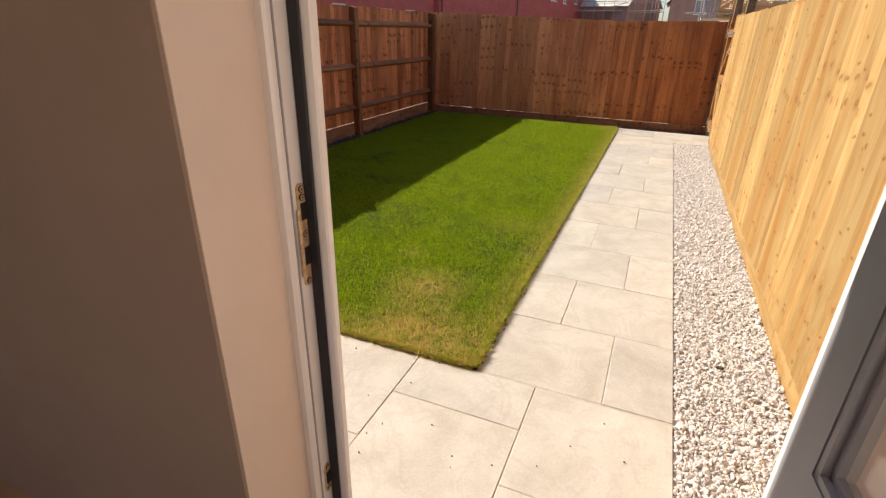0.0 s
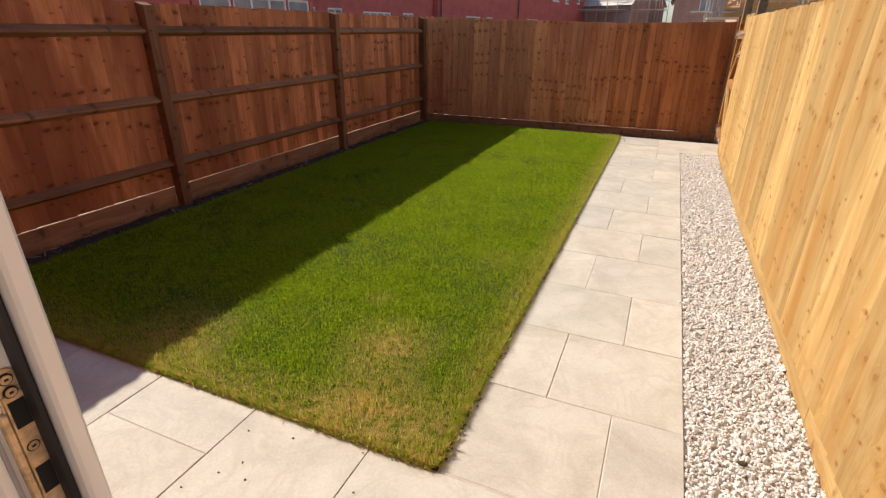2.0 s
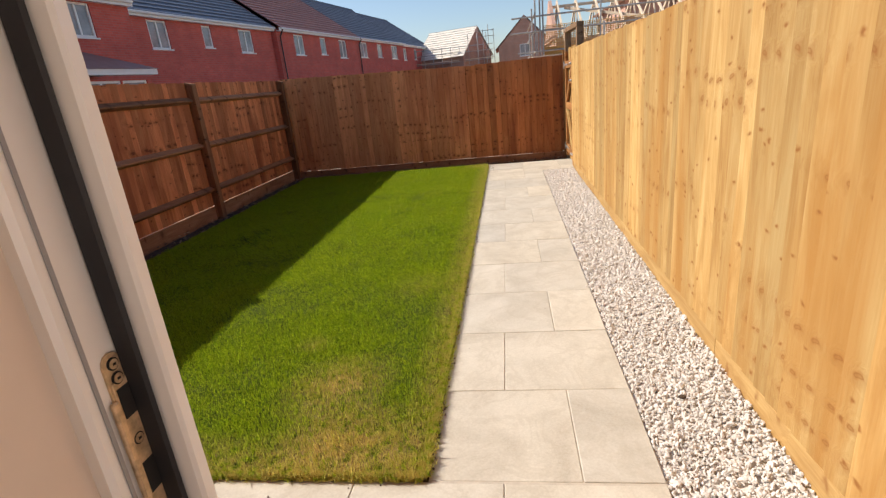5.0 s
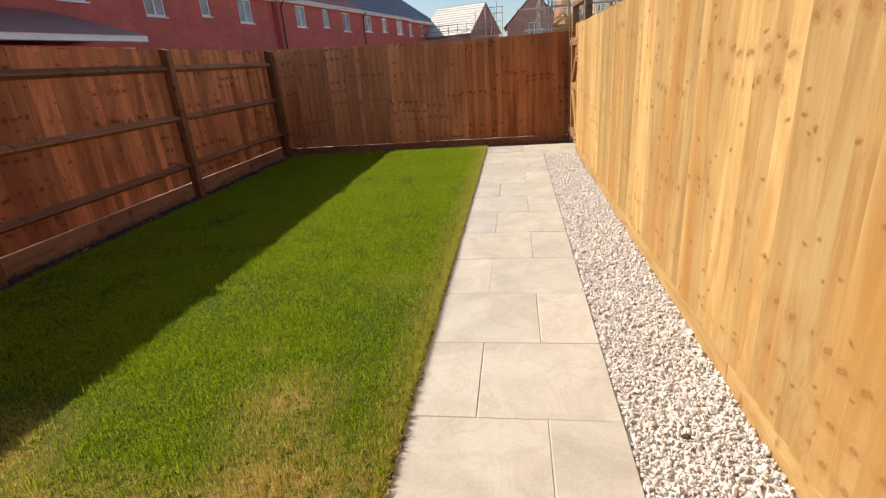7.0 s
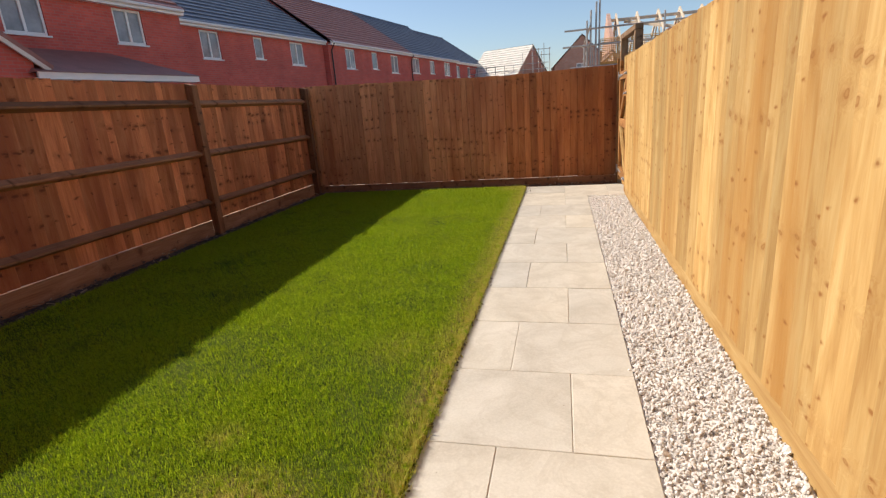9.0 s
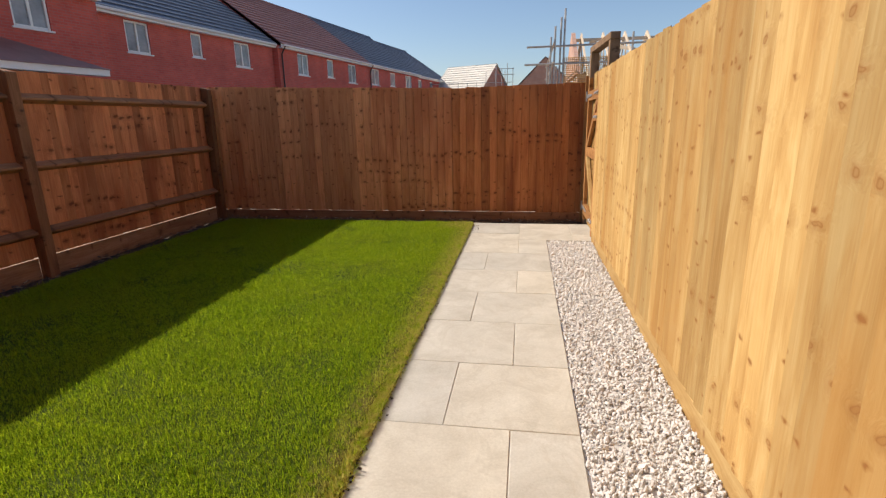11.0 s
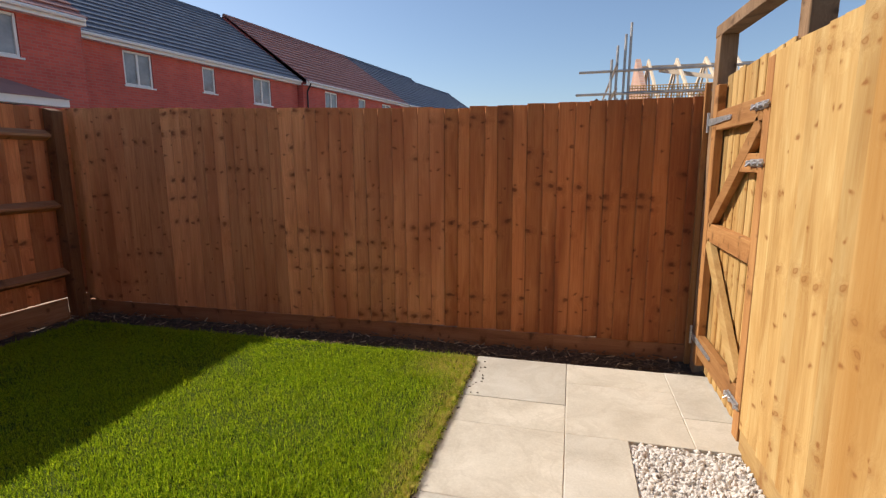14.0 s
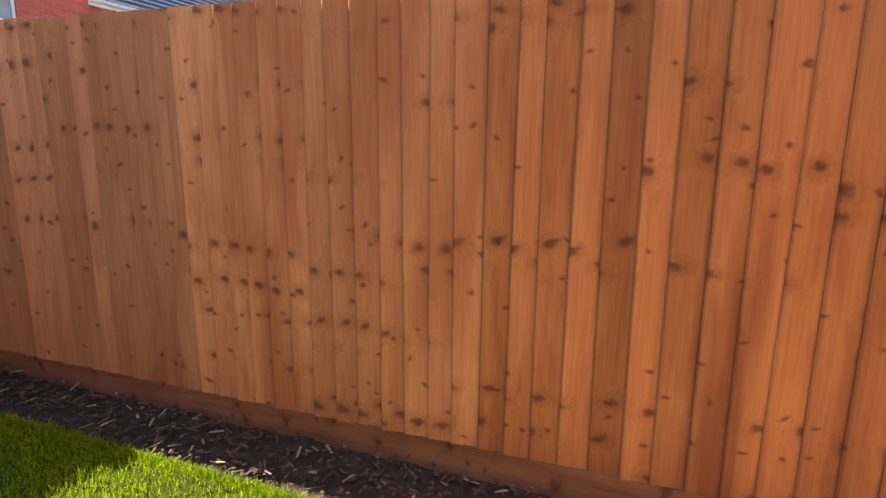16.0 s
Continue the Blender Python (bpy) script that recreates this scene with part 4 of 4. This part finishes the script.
mesh_object("roof", bm, M_TILER, nb)
bm = bmesh.new()
add_beam(bm, (9.3, -0.12, 2.76), (4.5, -0.12, 6.38), 0.05, 0.14)
mesh_object("verge", bm, M_MEMB, nb)

# ---- building site beyond the fence ----
frame_house = root("unfinished_house", (1.2, 18.0, -0.06), "unfinished building with bare timber roof trusses", "building site")
FY0, FY1, FX0, FX1 = 17.6, 21.6, 1.4, 16.0
under(boxes("wall", [((FX0, FY0, -0.05), (FX1, FY0 + 0.3, 2.35)), ((FX0, FY1 - 0.3, -0.05), (FX1, FY1, 2.35)), ((FX0, FY0 + 0.3, -0.05), (FX0 + 0.3, FY1 - 0.3, 2.35))], M_PALEBRICK), frame_house)
under(boxes("wall_plate", [((FX0, FY0 + 0.1, 2.352), (FX1, FY0 + 0.2, 2.45)), ((FX0, FY1 - 0.2, 2.352), (FX1, FY1 - 0.1, 2.45))], M_TRUSS), frame_house)
x = FX0 + 0.25
ym = (FY0 + FY1) / 2
while x < FX1:
    bm = bmesh.new()
    add_beam(bm, (x, FY0 - 0.35, 2.32), (x, ym, 3.72), 0.042, 0.085)
    add_beam(bm, (x, FY1 + 0.35, 2.32), (x, ym, 3.72), 0.042, 0.085)
    add_beam(bm, (x, FY0, 2.50), (x, FY1, 2.50), 0.04, 0.085)
    add_beam(bm, (x, FY0 + 1.3, 2.5), (x, FY0 + 0.95, 3.1), 0.035, 0.06)
    add_beam(bm, (x, FY0 + 1.3, 2.5), (x, ym, 3.66), 0.035, 0.06)
    add_beam(bm, (x, FY1 - 1.3, 2.5), (x, ym, 3.66), 0.035, 0.06)
    under(mesh_object("truss", bm, M_TRUSS), frame_house)
    x += 0.62
under(beam("roof_brace", (FX0, ym - 0.1, 3.55), (FX1, ym - 0.1, 3.5), 0.03, 0.09, M_TRUSS), frame_house)
under(beam("roof_brace", (FX0 + 0.5, ym, 3.5), (FX0 + 3.6, FY0, 2.6), 0.03, 0.09, M_TRUSS), frame_house)

bm = bmesh.new()
gable = ((FY0 - 0.1, 2.46), (FY1 + 0.1, 2.46), (ym, 3.78))
rr = [[bm.verts.new((x, y, z)) for y, z in gable] for x in (FX0 - 0.04, FX0 + 0.07)]
for i in range(3):
    bm.faces.new((rr[0][i], rr[0][(i + 1) % 3], rr[1][(i + 1) % 3], rr[1][i]))
bm.faces.new(rr[0][::-1])
bm.faces.new(rr[1])
bmesh.ops.recalc_face_normals(bm, faces=bm.faces)
under(mesh_object("gable", bm, M_PALEBRICK), frame_house)

scaff = root("scaffolding", (1.0, 17.0, -0.06), "steel tube scaffolding with boards and guard rails", "scaffolding")
def tube(parent, a, b, r, n=8):
    bm = bmesh.new()
    add_tube(bm, a, b, r, n)
    under(mesh_object("tube", bm, M_SCAFF), parent)


for z, x0 in ((3.08, 0.05), (2.66, 0.0), (2.1, 0.2)):
    tube(scaff, (x0, 16.9, z), (15.5, 16.7, z + 0.05), 0.025)
    tube(scaff, (0.7, 16.2, z), (0.75, 22.5, z), 0.025)
for x, top in ((0.72, 3.55), (0.95, 3.95), (0.62, 3.3), (0.86, 3.75), (5.5, 3.95), (8.6, 3.9), (11.4, 3.9), (2.6, 3.35)):
    tube(scaff, (x, 16.9, -0.06), (x + 0.03, 16.92, top), 0.025)
    tube(scaff, (x, 18.0 if x < 1.2 else 16.2, -0.06), (x, 18.0 if x < 1.2 else 16.2, min(top, 2.7)), 0.025)
for k in range(3):
    under(box("scaffold_board", (0.6, 16.2 + 0.24 * k, 1.92), (15.4, 16.42 + 0.24 * k, 1.96), M_TRUSS), scaff)
bm = bmesh.new()
for k in range(17):
    add_tube(bm, (1.0, 16.93, 2.0 + 0.05 * k), (9.5, 16.93, 2.0 + 0.05 * k), 0.008, 4)
for k in range(170):
    add_tube(bm, (1.0 + 0.05 * k, 16.93, 2.0), (1.0 + 0.05 * k, 16.93, 2.8), 0.008, 4)
under(tagged(mesh_object("debris_mesh", bm, M_NET), "orange plastic debris mesh", kind="stuff"), scaff)
under(box("toe_board", (1.0, 16.95, 1.965), (15.3, 16.98, 2.2), M_NET), scaff)


def plain_house(at, turn, w, d, eave, ridge, wall_mat, roof_mat, label, wins):
    """A gabled house, its gable facing local -y, ridge along local y."""
    h = new("house")
    h.matrix_world = pose(*at, 0, 0, turn)
    tagged(h, label, "house")
    bm = bmesh.new()
    pts = ((0, 0), (w, 0), (w, eave), (w / 2, ridge), (0, eave))
    rr = [[bm.verts.new((x, y, z)) for x, z in pts] for y in (0.0, d)]
    for i in range(5):
        if i not in (2, 3):
            bm.faces.new((rr[0][i], rr[0][(i + 1) % 5], rr[1][(i + 1) % 5], rr[1][i]))
    bm.faces.new(rr[0][::-1])
    bm.faces.new(rr[1])
    bmesh.ops.recalc_face_normals(bm, faces=bm.faces)
    mesh_object("wall", bm, wall_mat, h)
    for side in (0, 1):
        r = course_roof("roof", -0.15, d + 0.15, -0.3, eave - 0.2, w / 2, ridge + 0.05, roof_mat, h)
        r.matrix_basis = pose(0, d, 0, 0, 0, -90) if side == 0 else pose(w, 0, 0, 0, 0, 90)
    for x0, x1, z0, z1 in wins:
        window_part(h, x0, x1, z0, z1, -0.11, 2)
    return h


far = plain_house((-4.0, 50.6, -0.06), 66, 6.0, 5.2, 3.9, 6.35, M_PALEBRICK, M_MEMB, "half-built house with pale unfinished roof", [])
plain_house((-0.7, 52.5, -0.06), 0, 5.0, 9.0, 4.2, 6.75, M_PALEBRICK, M_TILER, "pale red brick house with gable end", [(2.0, 3.0, 3.2, 4.3)])
hip_house = root("house", (8.0, 40.0, -0.06), "brick house with terracotta hipped roof", "house")
under(box("wall", (8.4, 40.4, -0.06), (35.6, 51.6, 5.7), M_PALEBRICK), hip_house)
bm = bmesh.new()
hv = [bm.verts.new(p) for p in ((7.8, 40.0, 5.75), (36.2, 40.0, 5.75), (36.2, 52.0, 5.75), (7.8, 52.0, 5.75), (20.5, 46.0, 9.9), (28.4, 46.0, 9.9))]
for f in ((0, 1, 5, 4), (1, 2, 5), (2, 3, 4, 5), (3, 0, 4), (3, 2, 1, 0)):
    bm.faces.new([hv[i] for i in f])
bmesh.ops.recalc_face_normals(bm, faces=bm.faces)
under(mesh_object("roof", bm, M_TILEP), hip_house)
plain_house((11.6, 36.0, -0.06), 0, 10.0, 3.9, 5.6, 9.0, M_PALEBRICK, M_TILEB, "brick house front gable with grey roof", [])
far_scaff = root("scaffolding", (-3.0, 51.0, -0.06), "distant steel scaffolding around a half-built house", "scaffolding")
for k in range(9):
    x = -8.6 + 0.85 * k
    tube(far_scaff, (x, 50.8, 0), (x, 50.8, 4.6 + (0.9 if k > 5 else 0.0)), 0.03, 5)
for z in (2.2, 3.2, 4.0, 4.5):
    tube(far_scaff, (-9.0, 50.8, z), (-1.2, 50.8, z), 0.03, 5)
for k in range(4):
    tube(far_scaff, (-2.6 + 0.5 * k, 51.2, 0), (-2.6 + 0.5 * k, 51.2, 6.2 - 0.4 * (k % 2)), 0.03, 5)
for z in (5.2, 5.7):
    tube(far_scaff, (-2.8, 51.2, z), (-1.0, 51.2, z), 0.03, 5)
under(box("scaffold_board", (-8.8, 50.8, 3.3), (-1.2, 51.5, 3.36), M_TRUSS), far_scaff)

# ---- small loose things ----
rs = np.random.RandomState(4)


def chips(n, place, size, parent_name, label, mat):
    """Flat slivers lying about as one heap."""
    verts = []
    for _ in range(n):
        x, y, z = place()
        l, w, t = size[0] * rs.uniform(0.4, 1.3), size[1] * rs.uniform(0.5, 1.4), 0.004
        m = pose(x, y, z, rs.uniform(-25, 25), rs.uniform(-25, 25), rs.uniform(0, 360))
        c = [m @ Vector((a * l / 2, b * w / 2, e * t)) for e in (0, 1) for a, b in ((-1, -0.6), (1, -1), (0.8, 1), (-0.9, 0.7))]
        for f in ((4, 5, 6, 7), (0, 1, 5, 4), (1, 2, 6, 5), (2, 3, 7, 6), (3, 0, 4, 7)):
            verts += [c[i] for i in f]
    ob = stuff_mesh(parent_name, np.array([tuple(v) for v in verts]), 4, mat, None, label)
    ob["category"] = "wood chips"
    return ob


def north_bed():
    x = rs.uniform(-4.3, 0.75)
    return x, rs.uniform(9.62 if x < -0.62 else 9.72, 9.98), 0.0 + rs.uniform(-0.02, 0.012)


def west_bed():
    return rs.uniform(-4.40, -4.04), rs.uniform(2.2, 9.8), rs.uniform(-0.02, 0.012)


chips(900, north_bed, (0.022, 0.013), "bark_chips", "small brown bark crumbs on dark soil", M_CHIP)
chips(110, north_bed, (0.055, 0.01), "bark_chips", "pale dry bark slivers on dark soil", M_PALECHIP)
chips(520, north_bed, (0.06, 0.008), "bark_chips", "brown and grey bark chips on dark soil", M_CHIP)
chips(110, west_bed, (0.06, 0.011), "bark_chips", "pale dry bark slivers beside the fence base", M_PALECHIP)
chips(700, west_bed, (0.04, 0.012), "bark_chips", "brown bark chips beside the fence base", M_CHIP)
chips(16, lambda: (rs.uniform(-0.6, -0.5), rs.uniform(9.1, 9.6), 0.003), (0.014, 0.01), "soil_crumbs", "dark soil crumbs on the paving edge", M_SOIL)
chips(900, lambda: (-0.622 + abs(rs.normal(0, 0.013)), rs.uniform(2.1, 9.6), 0.002), (0.014, 0.009), "soil_crumbs", "dark soil crumbs along the turf edge", M_SOIL)
chips(28, lambda: (rs.uniform(-1.6, 0.25), rs.uniform(1.35, 2.09), 0.002), (0.007, 0.005), "soil_crumbs", "dark soil crumbs scattered on the patio slabs", M_SOIL)

# gravel
bm = bmesh.new()
bmesh.ops.create_icosphere(bm, subdivisions=1, radius=1.0)
bm.faces.ensure_lookup_table()
ICO = np.array([[v.co[:] for v in f.verts] for f in bm.faces])
bm.free()
gravel_bed = box("gravel_bed", (0.303, 1.13, -0.05), (0.805, END0 - 0.01, -0.016), M_STONE)
tagged(gravel_bed, "strip of pale crushed gravel beside the path", "gravel", kind="structure")
parts = []
for k in range(25000):
    x, y = rs.uniform(0.312, 0.80), rs.uniform(1.14, END0 - 0.015)
    if k % 90 == 0:
        x -= rs.uniform(0.0, 0.03)
    s = np.clip(rs.lognormal(-4.95, 0.30), 0.004, 0.016)
    m = pose(x, y, -0.014 + rs.uniform(0, 0.014), rs.uniform(0, 360), rs.uniform(0, 360), rs.uniform(0, 360))
    rot = np.array(m.to_3x3())
    shape = ICO * (1 + rs.uniform(-0.22, 0.22, (1, 1, 3))) * np.array([1.35, 1.0, 0.72])
    # dents that stay the same for shared corners
    key = 1.6 * np.sin(ICO[..., 0:1] * 7.1 + k) * np.cos(ICO[..., 1:2] * 5.3 + k * 0.7)
    shape = shape * (1 + 0.16 * key) * s
    parts.append((shape.reshape(-1, 3) @ rot.T) + np.array(m.translation))
stuff_mesh("gravel_stones", np.concatenate(parts), 3, M_STONE, gravel_bed, "pale grey and cream crushed stones")

bm = bmesh.new()
bmesh.ops.create_icosphere(bm, subdivisions=2, radius=0.014)
for v in bm.verts:
    v.co = Vector((v.co.x * 1.4, v.co.y, v.co.z * 0.6)) * (1 + 0.3 * noise.noise(v.co * 60))
pebble = mesh_object("pebble", bm, M_SOIL, smooth=True)
pebble.matrix_world = pose(0.52, 2.62, 0.012, 0, 0, 20)
tagged(pebble, "dark brown stone lying on the pale gravel", "stone")

# grass blades
N = 740000
bx = rs.uniform(LAWN[0] - 0.01, LAWN[1] + 0.02, N)
by = LAWN[2] - 0.015 + (LAWN[3] - LAWN[2] + 0.03) * rs.uniform(0, 1, N) ** 1.15
clump = 0.85 + 0.18 * np.sin(bx * 9 + np.sin(by * 7) * 2) * np.cos(by * 8 + np.sin(bx * 6) * 2)
ln = rs.uniform(0.018, 0.050, N) * clump
wd = rs.uniform(0.0011, 0.0027, N) * (1 + 0.09 * (by - 2.1))
tuft = rs.uniform(0, 1, N) < 0.07
ln, wd = np.where(tuft, ln * 1.35, ln), np.where(tuft, wd * 1.6, wd)
az = rs.uniform(0, 2 * np.pi, N)
tilt = np.abs(rs.normal(0.55, 0.28, N))
dirx, diry = np.cos(az), np.sin(az)
face = az + np.pi / 2 + rs.uniform(-0.5, 0.5, N)
px, py = np.cos(face) * wd, np.sin(face) * wd
# a longer fringe that hangs over the cut edges
E0 = 46000
pick = rs.uniform(0, 1, E0)
bx[:E0] = np.where(pick < 0.5, LAWN[1] + 0.008 + rs.normal(0, 0.013, E0), rs.uniform(LAWN[0], LAWN[1], E0))
by[:E0] = np.where(pick < 0.5, rs.uniform(LAWN[2], LAWN[3], E0), np.where(pick < 0.8, LAWN[2] - 0.008 + rs.normal(0, 0.008, E0), LAWN[3] + rs.normal(0, 0.015, E0)))
tilt[:E0] = np.abs(rs.normal(0.9, 0.3, E0))
ln[:E0] *= 0.8
b0 = np.stack([bx - px, by - py, np.full(N, 0.008)], 1)
b1 = np.stack([bx + px, by + py, np.full(N, 0.008)], 1)
tip = np.stack([bx + dirx * ln * np.sin(tilt), by + diry * ln * np.sin(tilt), 0.014 + ln * np.cos(tilt)], 1)
stuff_mesh("grass_blades", np.stack([b0, b1, tip], 1).reshape(-1, 3), 3, M_BLADE, lawn, "fine short green grass blades")

# ---- paving slabs ----
paving = box("pavement", (-4.2, 1.13, -0.05), (0.303, ROW0 - 0.005, -0.0035), M_MORTAR)
tagged(paving, "pale riven concrete slab paving", "paving", kind="structure")
bed2 = box("pavement", (-0.612, ROW0 - 0.005, -0.05), (0.303, END0 + 0.005, -0.0035), M_MORTAR)
bed3 = box("pavement", (-0.612, END0 + 0.005, -0.05), (0.872, END1, -0.0035), M_MORTAR)
for b in (bed2, bed3):
    tagged(b, "pale riven concrete slab path", "paving", kind="structure")
SLABS = {}


def slab(x0, x1, y0, y1, parent):
    w, d = round(x1 - x0 - 0.004, 3), round(y1 - y0 - 0.004, 3)
    if (w, d) not in SLABS:
        bm = bmesh.new()
        add_box(bm, (-w / 2, -d / 2, -0.04), (w / 2, d / 2, 0.0))
        bmesh.ops.bevel(bm, geom=[e for e in bm.edges if all(v.co.z > -0.01 for v in e.verts)], offset=0.0025, segments=1, affect="EDGES")
        me = bpy.data.meshes.new("slab")
        bm.to_mesh(me)
        bm.free()
        me.materials.append(M_SLAB)
        SLABS[(w, d)] = me
    ob = new("slab", SLABS[(w, d)])
    ob.parent = parent
    ob.matrix_basis = pose((x0 + x1) / 2, (y0 + y1) / 2, rs.uniform(-0.0012, 0.0012), rs.uniform(-0.12, 0.12), rs.uniform(-0.12, 0.12), rs.uniform(-0.15, 0.15))


for k in range(11):
    y0 = ROW0 + PITCH * k
    cut = 0.0 if k % 2 == 0 else -0.305
    slab(-0.61, cut, y0, y0 + PITCH, bed2)
    slab(cut, 0.305, y0, y0 + PITCH, bed2)
for x0, x1, ym in ((-0.61, 0.0, END0 + 0.305), (0.0, 0.61, END0 + 0.608), (0.61, 0.87, END0 + 0.305)):
    slab(x0, x1, END0, ym, bed3)
    slab(x0, x1, ym, END1, bed3)
x1, k = 0.305, 0
while x1 > -4.1:
    x0 = max(x1 - 0.612, -4.2)
    y1, first = ROW0 - 0.01, 0.305 if k % 2 else 0.61
    for step in (first, 0.61, 0.61):
        y0 = max(y1 - step, 1.135)
        if y1 - y0 > 0.03:
            slab(x0, x1, y0, y1, paving)
        y1 = y0
    x1, k = x0, k + 1

# ---- fence boards ----
board_run(west, (M_REDW,), 0.0, 8.8, 0.177, lambda s: 1.835, lambda s: (FENCE_W, 1.2 + s), 90, 0.108, 1.65, deep=0.024, lean=0.35, ragged=0.004)
board_run(north, (M_RED, M_RED2), 0.0, 5.24, 0.109, lambda s: 1.85 - 0.03 * min(s, 3.5) + 0.012 * max(s - 3.5, 0), lambda s: (-4.43 + s, FENCE_N), 0, 0.103, 1.65, deep=0.021, change=3.42, flip=True, lean=0.45, ragged=0.007)
board_run(east, M_PINE, 0.0, 7.68, 0.107, lambda s: 1.81, lambda s: (FENCE_E, 8.84 - s), -90, 0.107, 1.65, flip=True, deep=0.015, lean=0.35)
gate_boards = board_run(gate, M_PINE, 0.0, 0.86, 0.02, lambda s: 1.85, lambda s: (GX + 0.062, 9.76 - s), -90, 0.105, 1.65, lean=0.1)
